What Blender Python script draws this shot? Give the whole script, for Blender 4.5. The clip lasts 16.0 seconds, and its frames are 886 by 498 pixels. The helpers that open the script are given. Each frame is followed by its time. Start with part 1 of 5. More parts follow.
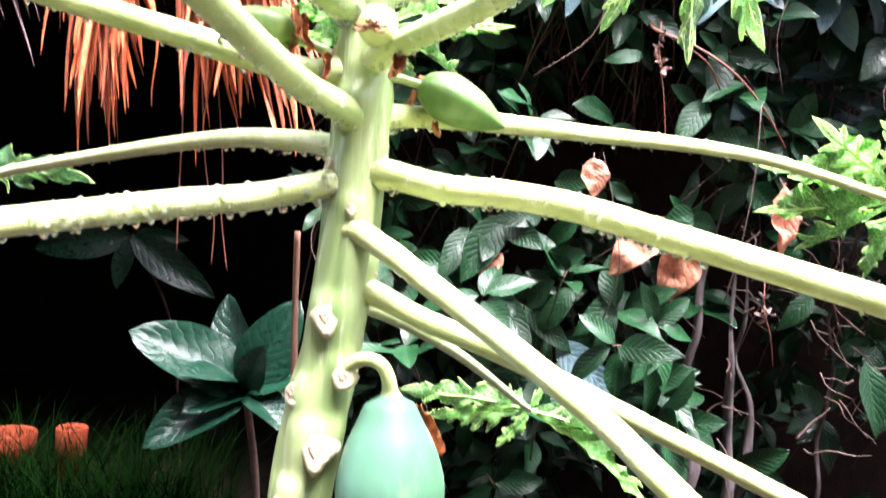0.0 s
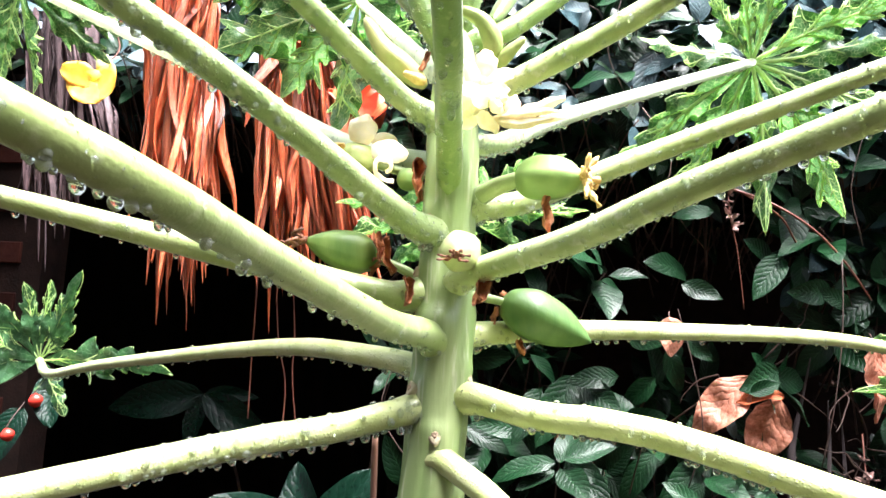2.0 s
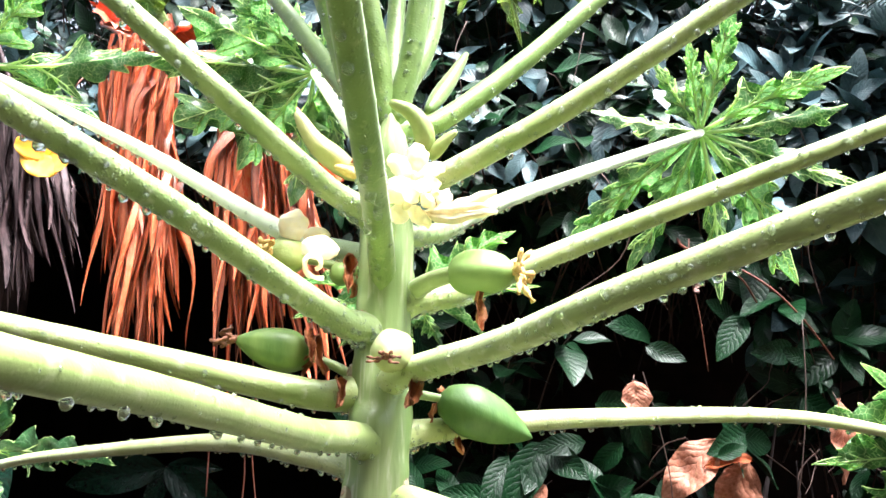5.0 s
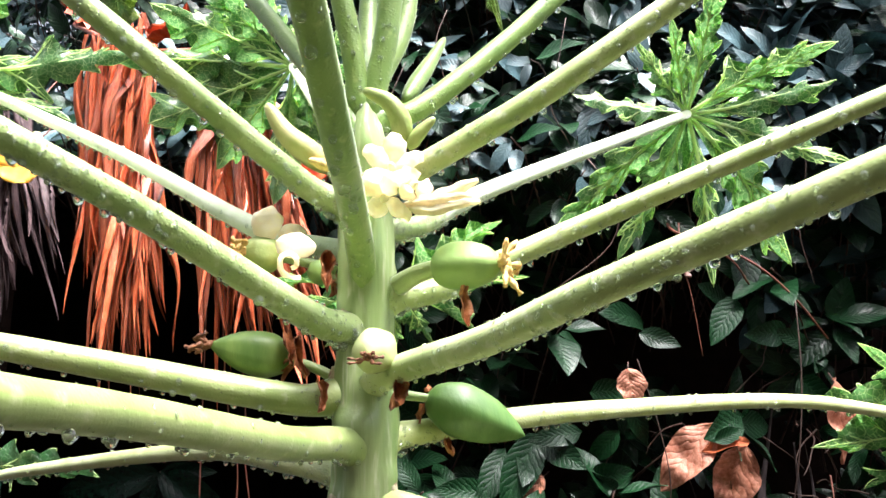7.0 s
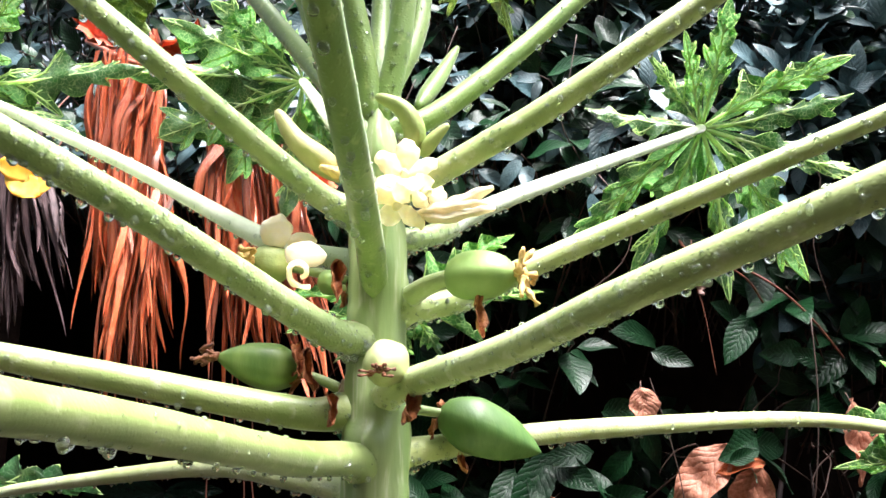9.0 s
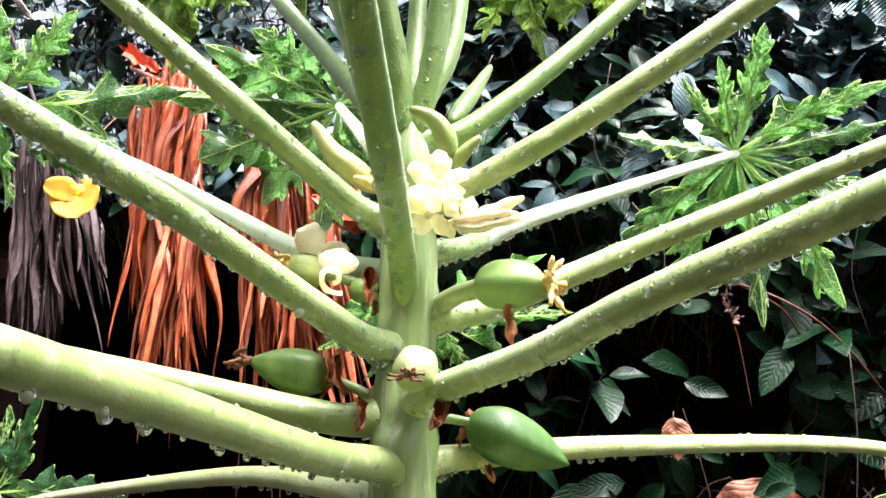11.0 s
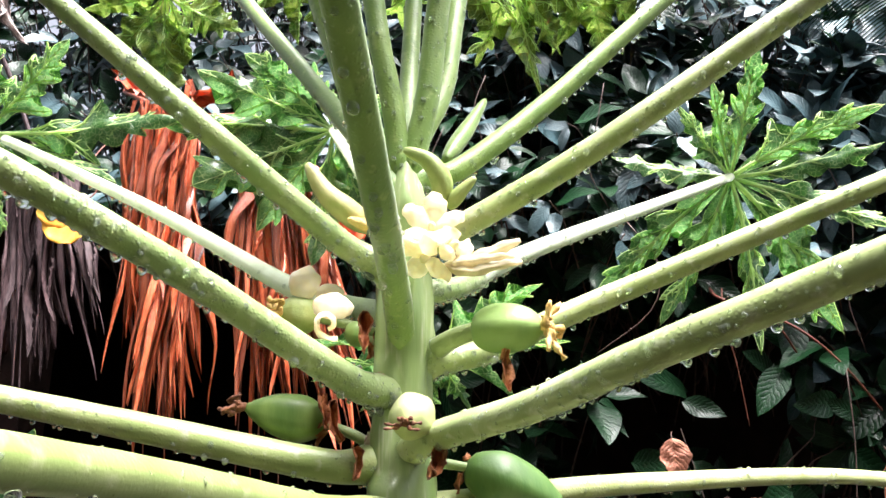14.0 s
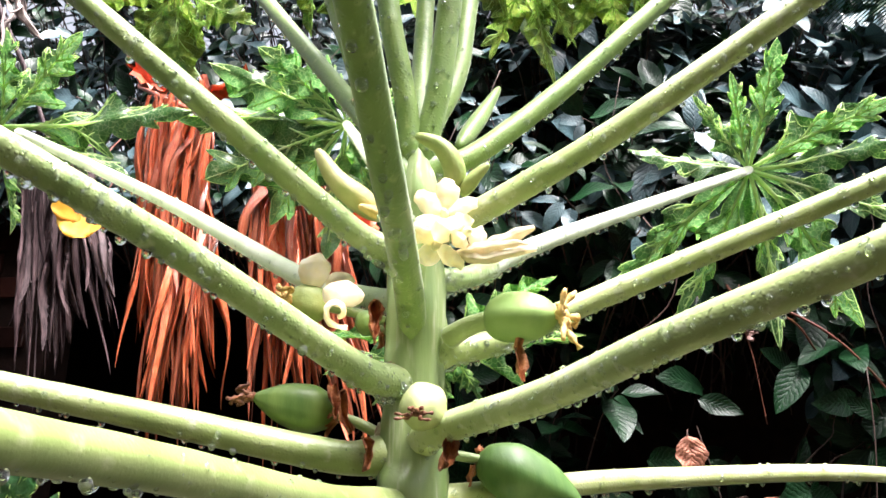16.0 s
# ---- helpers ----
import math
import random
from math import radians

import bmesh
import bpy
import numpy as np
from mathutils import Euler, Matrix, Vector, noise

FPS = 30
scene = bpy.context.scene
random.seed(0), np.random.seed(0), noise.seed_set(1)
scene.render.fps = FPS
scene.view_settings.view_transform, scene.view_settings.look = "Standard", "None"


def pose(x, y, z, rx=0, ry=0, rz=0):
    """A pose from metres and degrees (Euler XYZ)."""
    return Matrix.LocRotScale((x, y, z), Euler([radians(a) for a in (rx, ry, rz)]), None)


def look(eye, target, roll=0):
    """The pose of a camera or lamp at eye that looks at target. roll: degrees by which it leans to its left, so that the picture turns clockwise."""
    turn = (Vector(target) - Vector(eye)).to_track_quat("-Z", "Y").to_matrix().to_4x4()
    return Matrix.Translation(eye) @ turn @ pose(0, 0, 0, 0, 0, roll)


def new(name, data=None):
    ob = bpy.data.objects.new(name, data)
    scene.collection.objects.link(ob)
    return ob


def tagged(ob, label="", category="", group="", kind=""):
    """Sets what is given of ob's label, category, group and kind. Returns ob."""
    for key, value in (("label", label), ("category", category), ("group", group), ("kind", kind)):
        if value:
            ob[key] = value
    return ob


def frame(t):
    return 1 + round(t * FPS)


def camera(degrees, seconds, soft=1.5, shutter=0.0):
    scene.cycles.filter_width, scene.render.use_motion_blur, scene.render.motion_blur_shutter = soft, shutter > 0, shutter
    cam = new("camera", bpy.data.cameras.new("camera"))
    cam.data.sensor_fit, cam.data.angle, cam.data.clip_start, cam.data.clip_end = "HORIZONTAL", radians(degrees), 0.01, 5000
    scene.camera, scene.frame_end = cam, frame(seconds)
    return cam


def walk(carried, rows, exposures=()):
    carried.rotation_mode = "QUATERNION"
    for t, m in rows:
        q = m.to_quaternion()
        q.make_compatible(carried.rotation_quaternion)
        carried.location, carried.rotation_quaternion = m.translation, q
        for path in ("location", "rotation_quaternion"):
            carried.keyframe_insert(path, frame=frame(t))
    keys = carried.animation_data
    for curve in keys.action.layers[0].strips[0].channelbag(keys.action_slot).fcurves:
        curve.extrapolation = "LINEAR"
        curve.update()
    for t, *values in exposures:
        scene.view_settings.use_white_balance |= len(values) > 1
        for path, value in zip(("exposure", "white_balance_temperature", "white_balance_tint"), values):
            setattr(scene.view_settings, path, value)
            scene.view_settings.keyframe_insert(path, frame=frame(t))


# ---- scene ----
cam = camera(58.1, 16.0, soft=1.5, shutter=0.5)
PATH = [
    (0, (0.0629, 0.2654, 0.8328), (0.0053, 2.2644, 0.8024), 3.58),
    (0.5, (0.0651, 0.2661, 0.8523), (-0.0525, 2.2601, 0.9533), 2.97),
    (1, (0.0669, 0.2718, 0.8841), (-0.1476, 2.2477, 1.1075), 2.44),
    (1.5, (0.0535, 0.2729, 0.8937), (-0.2247, 2.2346, 1.1665), 2.14),
    (2, (0.0463, 0.2766, 0.8881), (-0.1866, 2.2406, 1.1856), 2.71),
    (2.5, (0.0494, 0.2679, 0.8922), (-0.1952, 2.2299, 1.1936), 2.76),
    (3, (0.0509, 0.2578, 0.8962), (-0.2018, 2.2158, 1.2157), 2.49),
    (3.5, (0.0537, 0.2559, 0.8978), (-0.1783, 2.2071, 1.2708), 2.84),
    (4, (0.0548, 0.2663, 0.8997), (-0.1728, 2.2188, 1.2682), 2.42),
    (4.5, (0.0604, 0.2797, 0.9053), (-0.1265, 2.2312, 1.3012), 2.29),
    (5, (0.0703, 0.2849, 0.9164), (-0.1010, 2.2299, 1.3496), 1.31),
    (7.5, (0.0736, 0.3159, 0.9214), (-0.0734, 2.2673, 1.3342), -0.97),
    (8, (0.0720, 0.3230, 0.9198), (-0.0716, 2.2699, 1.3548), -0.45),
    (10.5, (0.0683, 0.3189, 0.9174), (-0.1627, 2.2386, 1.4286), -0.21),
    (11, (0.0706, 0.3191, 0.9044), (-0.1758, 2.2290, 1.4446), 0.86),
    (11.5, (0.0705, 0.3230, 0.9051), (-0.1596, 2.2369, 1.4381), 0.86),
    (12, (0.0625, 0.3158, 0.9174), (-0.2000, 2.2205, 1.4681), 0.03),
    (12.5, (0.0611, 0.3168, 0.9264), (-0.1862, 2.2206, 1.4871), -0.68),
    (13, (0.0583, 0.3206, 0.9227), (-0.1869, 2.2278, 1.4727), -0.25),
    (13.5, (0.0639, 0.3202, 0.9223), (-0.1642, 2.2265, 1.4823), 0.26),
    (14, (0.0700, 0.3184, 0.9226), (-0.1630, 2.2210, 1.4935), 0.20),
    (14.5, (0.0685, 0.3207, 0.9183), (-0.1892, 2.2212, 1.4856), 0.86),
    (15, (0.0700, 0.3114, 0.9167), (-0.2203, 2.2051, 1.4906), 0.76),
    (15.5, (0.0691, 0.3252, 0.9210), (-0.2148, 2.2191, 1.4979), 0.69),
    (16, (0.0698, 0.3299, 0.9193), (-0.1992, 2.2289, 1.4864), 0.64),
]
EXPOSURES = [(0.0, 3.76, 6100, 20.5), (1.5, 3.07, 6150, 14.5), (2.5, 2.92, 6150, 13.5), (4.0, 2.75, 6100, 11.5), (5.0, 2.84, 6100, 10.5), (8.0, 2.34, 6300, 13.5), (10.5, 2.4, 6150, 10.5), (12.0, 2.21, 6300, 13.5), (14.0, 2.23, 6300, 14.5), (16.0, 2.28, 6350, 15.5)]
walk(cam, [(t, look(eye, target, roll)) for t, eye, target, roll in PATH], EXPOSURES)

# ---- sky and sun: an overcast, rainy day ----
SUN_UP, SUN_ROUND = 74.0, 125.0
world = bpy.data.worlds.new("overcast_sky")
scene.world = world
world.use_nodes = True
wn = world.node_tree
sky = wn.nodes.new("ShaderNodeTexSky")
sky.sky_type = "NISHITA"
sky.sun_disc = False
sky.sun_elevation, sky.sun_rotation = radians(SUN_UP), radians(SUN_ROUND)
sky.air_density, sky.dust_density, sky.ozone_density = 1.0, 4.0, 1.0
pale = wn.nodes.new("ShaderNodeHueSaturation")
pale.inputs["Saturation"].default_value = 0.3
wn.links.new(sky.outputs[0], pale.inputs["Color"])
wn.links.new(pale.outputs[0], wn.nodes["Background"].inputs[0])
wn.nodes["Background"].inputs[1].default_value = 0.062

sun_data = bpy.data.lights.new("sun", "SUN")
sun_data.energy, sun_data.angle, sun_data.color = 4.2, radians(40), (1.0, 0.98, 0.94)
sun = new("sun", sun_data)
az = radians(SUN_ROUND)
sun_way = Vector((math.sin(az) * math.cos(radians(SUN_UP)), math.cos(az) * math.cos(radians(SUN_UP)), math.sin(radians(SUN_UP))))
sun.matrix_world = look(sun_way * 8, (0, 0, 0))



# ---- materials ----
def make_mat(name, c1, c2, scale=30.0, rough=0.4, bump=0.3, bump_scale=120.0, through_light=0.0, coat=0.0,
             rand=0.0, spots=None, stretch=(1, 1, 1), metal=0.0, spec=0.5, net=None, beaded=0.0, fuzz=0.0, coat_rough=0.12):
    """Two colours mixed by noise at two scales, with a fine relief."""
    m = bpy.data.materials.new(name)
    m.use_nodes = True
    nt = m.node_tree
    N, L = nt.nodes, nt.links
    p = N["Principled BSDF"]
    p.inputs["Roughness"].default_value = rough
    p.inputs["Metallic"].default_value = metal
    p.inputs["Specular IOR Level"].default_value = spec
    p.inputs["Coat Weight"].default_value = coat
    p.inputs["Coat Roughness"].default_value = coat_rough
    p.inputs["Sheen Weight"].default_value, p.inputs["Sheen Roughness"].default_value = fuzz, 0.35
    tc = N.new("ShaderNodeTexCoord")
    mp = N.new("ShaderNodeMapping")
    mp.inputs["Scale"].default_value = stretch
    L.new(tc.outputs["Object"], mp.inputs[0])
    n1 = N.new("ShaderNodeTexNoise")
    n1.inputs["Scale"].default_value, n1.inputs["Detail"].default_value = scale, 6
    L.new(mp.outputs[0], n1.inputs["Vector"])
    ramp = N.new("ShaderNodeValToRGB")
    ramp.color_ramp.elements[0].position, ramp.color_ramp.elements[1].position = 0.32, 0.68
    ramp.color_ramp.elements[0].color, ramp.color_ramp.elements[1].color = (*c1, 1), (*c2, 1)
    L.new(n1.outputs[0], ramp.inputs[0])
    col = ramp.outputs[0]
    if spots:
        n3 = N.new("ShaderNodeTexNoise")
        n3.inputs["Scale"].default_value, n3.inputs["Detail"].default_value = scale * 4, 3
        L.new(mp.outputs[0], n3.inputs["Vector"])
        r3 = N.new("ShaderNodeValToRGB")
        r3.color_ramp.elements[0].position, r3.color_ramp.elements[1].position = 0.58, 0.72
        L.new(n3.outputs[0], r3.inputs[0])
        mx = N.new("ShaderNodeMixRGB")
        mx.inputs[2].default_value = (*spots, 1)
        L.new(r3.outputs[0], mx.inputs[0])
        L.new(col, mx.inputs[1])
        col = mx.outputs[0]
    if rand:
        oi = N.new("ShaderNodeObjectInfo")
        geo = N.new("ShaderNodeNewGeometry")
        add = N.new("ShaderNodeMath")
        add.operation = "ADD"
        L.new(oi.outputs["Random"], add.inputs[0])
        L.new(geo.outputs["Random Per Island"], add.inputs[1])
        fr = N.new("ShaderNodeMath")
        fr.operation = "FRACT"
        L.new(add.outputs[0], fr.inputs[0])
        hs = N.new("ShaderNodeHueSaturation")
        mr = N.new("ShaderNodeMapRange")
        mr.inputs[3].default_value, mr.inputs[4].default_value = 1 - rand, 1 + rand
        L.new(fr.outputs[0], mr.inputs[0])
        L.new(mr.outputs[0], hs.inputs["Value"])
        L.new(col, hs.inputs["Color"])
        col = hs.outputs[0]
    if net:
        vo = N.new("ShaderNodeTexVoronoi")
        vo.feature = "DISTANCE_TO_EDGE"
        vo.inputs["Scale"].default_value = 165
        L.new(mp.outputs[0], vo.inputs["Vector"])
        th = N.new("ShaderNodeMapRange")
        th.inputs[1].default_value, th.inputs[2].default_value = 0.014, 0.06
        th.inputs[3].default_value, th.inputs[4].default_value = 0.55, 0.0
        L.new(vo.outputs["Distance"], th.inputs[0])
        mn = N.new("ShaderNodeMixRGB")
        mn.inputs[2].default_value = (*net, 1)
        L.new(th.outputs[0], mn.inputs[0])
        L.new(col, mn.inputs[1])
        col = mn.outputs[0]
    L.new(col, p.inputs["Base Color"])
    n2 = N.new("ShaderNodeTexNoise")
    n2.inputs["Scale"].default_value, n2.inputs["Detail"].default_value = bump_scale, 4
    L.new(mp.outputs[0], n2.inputs["Vector"])
    bp = N.new("ShaderNodeBump")
    bp.inputs["Strength"].default_value, bp.inputs["Distance"].default_value = bump, 0.002
    L.new(n2.outputs[0], bp.inputs["Height"])
    L.new(bp.outputs[0], p.inputs["Normal"])
    if net:
        b2 = N.new("ShaderNodeBump")
        b2.invert = True
        b2.inputs["Strength"].default_value, b2.inputs["Distance"].default_value = 0.7, 0.002
        L.new(th.outputs[0], b2.inputs["Height"])
        L.new(bp.outputs[0], b2.inputs["Normal"])
        L.new(b2.outputs[0], p.inputs["Normal"])
    if beaded:
        # a mist of tiny rain beads
        cell = N.new("ShaderNodeTexVoronoi")
        cell.inputs["Scale"].default_value = 430
        L.new(tc.outputs["Object"], cell.inputs["Vector"])
        dome = N.new("ShaderNodeMapRange")
        dome.interpolation_type = "SMOOTHSTEP"
        dome.inputs[1].default_value, dome.inputs[2].default_value = 0.08, 0.46
        dome.inputs[3].default_value, dome.inputs[4].default_value = 1.0, 0.0
        L.new(cell.outputs["Distance"], dome.inputs[0])
        patch = N.new("ShaderNodeMath")
        patch.operation = "MULTIPLY"
        L.new(dome.outputs[0], patch.inputs[0])
        L.new(n1.outputs[0], patch.inputs[1])
        b3 = N.new("ShaderNodeBump")
        b3.inputs["Strength"].default_value, b3.inputs["Distance"].default_value = beaded, 0.0012
        L.new(patch.outputs[0], b3.inputs["Height"])
        L.new(bp.outputs[0], b3.inputs["Normal"])
        L.new(b3.outputs[0], p.inputs["Normal"])
    if through_light:
        tr = N.new("ShaderNodeBsdfTranslucent")
        br = N.new("ShaderNodeHueSaturation")
        br.inputs["Value"].default_value, br.inputs["Saturation"].default_value = 1.8, 1.0
        L.new(col, br.inputs["Color"])
        L.new(br.outputs[0], tr.inputs[0])
        ms = N.new("ShaderNodeMixShader")
        ms.inputs[0].default_value = through_light
        L.new(p.outputs[0], ms.inputs[1])
        L.new(tr.outputs[0], ms.inputs[2])
        L.new(ms.outputs[0], N["Material Output"].inputs[0])
    return m


def quilted(name, c1, c2, vein, rough, rand, ribs=9.0, through_light=0.0, depth=0.0012, coat=0.0):
    """A leaf with side veins pressed in, by the blade's own coordinates (across, along)."""
    m = make_mat(name, c1, c2, scale=22, rough=rough, bump=0.25, bump_scale=260, rand=rand, through_light=through_light, coat=coat)
    nt = m.node_tree
    N, L = nt.nodes, nt.links
    p = N["Principled BSDF"]
    uv = N.new("ShaderNodeUVMap")
    sep = N.new("ShaderNodeSeparateXYZ")
    L.new(uv.outputs[0], sep.inputs[0])

    def math_node(op, a, b=None, v=None):
        n = N.new("ShaderNodeMath")
        n.operation = op
        L.new(a, n.inputs[0])
        if b is not None:
            L.new(b, n.inputs[1])
        elif v is not None:
            n.inputs[1].default_value = v
        return n.outputs[0]

    off = math_node("ABSOLUTE", math_node("SUBTRACT", sep.outputs[0], v=0.5))
    run = math_node("SUBTRACT", math_node("MULTIPLY", sep.outputs[1], v=ribs), math_node("MULTIPLY", off, v=ribs * 0.55))
    bend = N.new("ShaderNodeTexNoise")
    bend.inputs["Scale"].default_value = 7.0
    L.new(uv.outputs[0], bend.inputs["Vector"])
    run = math_node("ADD", run, math_node("MULTIPLY", bend.outputs[0], v=1.1))
    wave = math_node("ABSOLUTE", math_node("SINE", math_node("MULTIPLY", run, v=3.14159)))
    mid = math_node("LESS_THAN", off, v=0.025)
    line = math_node("MAXIMUM", mid, math_node("LESS_THAN", wave, v=0.13))
    mx = N.new("ShaderNodeMixRGB")
    mx.inputs[2].default_value = (*vein, 1)
    src = p.inputs["Base Color"].links[0].from_socket
    L.new(math_node("MULTIPLY", line, v=0.42), mx.inputs[0])
    L.new(src, mx.inputs[1])
    L.new(mx.outputs[0], p.inputs["Base Color"])
    bp = N.new("ShaderNodeBump")
    bp.inputs["Strength"].default_value, bp.inputs["Distance"].default_value = 0.5, depth
    L.new(math_node("POWER", wave, v=0.5), bp.inputs["Height"])
    L.new(p.inputs["Normal"].links[0].from_socket, bp.inputs["Normal"])
    L.new(bp.outputs[0], p.inputs["Normal"])
    return m


M_TRUNK = make_mat("papaya_bark_green", (0.235, 0.35, 0.115), (0.43, 0.51, 0.235), scale=50, rough=0.42, bump=0.4, bump_scale=200, coat=0.2, stretch=(1, 1, 0.1), spots=(0.56, 0.6, 0.38))
M_PETIOLE = make_mat("papaya_petiole_green", (0.23, 0.328, 0.1), (0.38, 0.46, 0.185), scale=34, rough=0.45, bump=0.08, bump_scale=500, coat=0.4, coat_rough=0.4, spots=(0.45, 0.52, 0.28), beaded=0.34, fuzz=0.6)
M_PETIOLE_LOW = make_mat("papaya_petiole_lower", (0.222, 0.31, 0.078), (0.375, 0.45, 0.152), scale=26, rough=0.42, bump=0.08, bump_scale=500, coat=0.4, coat_rough=0.4, spots=(0.44, 0.5, 0.23), beaded=0.1, fuzz=0.22)
M_PETIOLE_YOUNG = make_mat("papaya_petiole_young", (0.16, 0.27, 0.058), (0.262, 0.37, 0.1), scale=34, rough=0.5, bump=0.08, bump_scale=500, coat=0.4, coat_rough=0.4, spots=(0.33, 0.42, 0.14), spec=0.35, beaded=0.34, fuzz=0.25)
M_PETIOLE_SILVER = make_mat("papaya_petiole_silver", (0.33, 0.43, 0.135), (0.52, 0.59, 0.26), scale=30, rough=0.42, bump=0.08, bump_scale=500, coat=0.4, coat_rough=0.4, spots=(0.58, 0.63, 0.38), beaded=0.2, fuzz=0.45)
M_PETIOLE_CREAM = make_mat("papaya_petiole_cream", (0.48, 0.56, 0.19), (0.64, 0.69, 0.34), scale=50, rough=0.36, bump=0.08, bump_scale=500, coat=0.3, beaded=0.34, fuzz=0.4)
# two whitish stalk colours with the wet sky sheen put into the base
M_PETIOLE_SHEEN = make_mat("papaya_petiole_sheen", (0.6, 0.66, 0.46), (0.8, 0.84, 0.69), scale=30, rough=0.34, bump=0.15, bump_scale=600, coat=0.35, beaded=0.5, fuzz=0.5, through_light=0.26)
M_PETIOLE_SHEEN_DENSE = make_mat("papaya_petiole_sheen_dense", (0.6, 0.66, 0.46), (0.8, 0.84, 0.69), scale=30, rough=0.34, bump=0.15, bump_scale=600, coat=0.35, beaded=0.5, fuzz=0.5, through_light=0.1)
M_SCAR = make_mat("leaf_scar_cream", (0.46, 0.39, 0.23), (0.64, 0.57, 0.4), scale=150, rough=0.7, bump=0.6, bump_scale=300)
M_SCAR_HEART = make_mat("leaf_scar_heart", (0.36, 0.2, 0.14), (0.56, 0.43, 0.3), scale=420, rough=0.75, bump=0.8, bump_scale=400)
M_LEAF = make_mat("papaya_leaf_green", (0.048, 0.145, 0.038), (0.108, 0.25, 0.072), scale=35, rough=0.32, bump=0.35, bump_scale=170, through_light=0.42, coat=0.6, spec=0.6, net=(0.46, 0.6, 0.26))
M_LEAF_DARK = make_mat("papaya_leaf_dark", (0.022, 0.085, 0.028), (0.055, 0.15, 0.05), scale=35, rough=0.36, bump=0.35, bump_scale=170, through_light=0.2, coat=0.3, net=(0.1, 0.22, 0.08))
M_LEAF_YELLOW = make_mat("papaya_leaf_yellowing", (0.06, 0.15, 0.025), (0.22, 0.28, 0.045), scale=60, rough=0.35, bump=0.6, bump_scale=170, net=(0.42, 0.5, 0.14), through_light=0.3, coat=0.5, spots=(0.07, 0.17, 0.02))
M_VEIN = make_mat("papaya_vein_pale", (0.54, 0.68, 0.3), (0.68, 0.8, 0.44), scale=80, rough=0.4, bump=0.1, through_light=0.45)
M_FRUIT = make_mat("young_papaya_skin", (0.06, 0.14, 0.026), (0.115, 0.21, 0.05), scale=90, rough=0.5, bump=0.15, bump_scale=300, coat=0.06, stretch=(1, 1, 0.3))
M_FRUIT_MID = make_mat("young_papaya_skin_mid", (0.085, 0.16, 0.028), (0.165, 0.245, 0.055), scale=90, rough=0.5, bump=0.15, bump_scale=300, coat=0.06, stretch=(1, 1, 0.3))
M_FRUIT_LIGHT = make_mat("young_papaya_skin_light", (0.175, 0.29, 0.07), (0.25, 0.365, 0.105), scale=60, rough=0.5, bump=0.12, bump_scale=300, coat=0.15)
M_FRUIT_BLUE = make_mat("papaya_skin_bloom", (0.042, 0.125, 0.052), (0.092, 0.21, 0.148), scale=16, rough=0.55, bump=0.12, bump_scale=200, spots=(0.12, 0.22, 0.11), stretch=(1, 1, 0.3))
M_FRUIT_CREAM = make_mat("papaya_ovary_cream", (0.44, 0.51, 0.2), (0.58, 0.62, 0.31), scale=60, rough=0.45, bump=0.1)
M_PETAL = make_mat("papaya_petal_cream", (0.78, 0.7, 0.53), (0.87, 0.83, 0.74), scale=90, rough=0.55, bump=0.2, bump_scale=200, through_light=0.4)
M_PETAL_CORE = make_mat("papaya_flower_heart", (0.85, 0.78, 0.42), (0.9, 0.86, 0.6), scale=70, rough=0.5, bump=0.2)
M_BUD = make_mat("papaya_bud_yellow_green", (0.52, 0.52, 0.2), (0.66, 0.6, 0.3), scale=80, rough=0.45, bump=0.3, bump_scale=260)
M_BUD_GREEN = make_mat("papaya_bud_green", (0.28, 0.37, 0.1), (0.42, 0.48, 0.17), scale=80, rough=0.5, bump=0.3, bump_scale=260)
M_WILT = make_mat("wilted_petal_buff", (0.6, 0.54, 0.36), (0.86, 0.75, 0.6), scale=120, rough=0.6, bump=0.3, bump_scale=260, through_light=0.3)
M_DRIED = make_mat("dried_petal_rust", (0.22, 0.06, 0.02), (0.52, 0.2, 0.075), scale=160, rough=0.6, bump=0.9, bump_scale=300)
M_DRIED_DARK = make_mat("dried_stigma_brown", (0.1, 0.03, 0.015), (0.3, 0.11, 0.05), scale=200, rough=0.6, bump=0.9, bump_scale=300)
M_STIGMA = make_mat("stigma_ochre", (0.7, 0.4, 0.1), (0.86, 0.62, 0.26), scale=160, rough=0.6, bump=0.8, bump_scale=300)
# near-black green: the lower hedge's shade is put into the leaf colour
M_HEDGE = quilted("hedge_leaf_shaded", (0.002, 0.016, 0.005), (0.008, 0.038, 0.012), (0.024, 0.07, 0.028), 0.36, 0.5, coat=0.1, depth=0.002)
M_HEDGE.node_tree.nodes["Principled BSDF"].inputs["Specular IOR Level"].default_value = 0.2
# upper leaves: the sky's sheen and haze are put into this grey-blue
M_HEDGE_SHEEN = quilted("hedge_leaf_sky_sheen", (0.034, 0.078, 0.084), (0.075, 0.14, 0.16), (0.12, 0.19, 0.21), 0.45, 0.4, coat=0.15, depth=0.002)
M_ROSETTE = quilted("rosette_leaf_green", (0.0015, 0.012, 0.006), (0.004, 0.022, 0.012), (0.008, 0.03, 0.019), 0.27, 0.2, ribs=9, depth=0.0018, coat=0.0)
M_ROSETTE.node_tree.nodes["Principled BSDF"].inputs["Specular IOR Level"].default_value = 0.25
M_DRYLEAF = quilted("fallen_leaf_salmon", (0.52, 0.16, 0.085), (0.76, 0.35, 0.235), (0.58, 0.24, 0.15), 0.5, 0.25, through_light=0.2, depth=0.003)
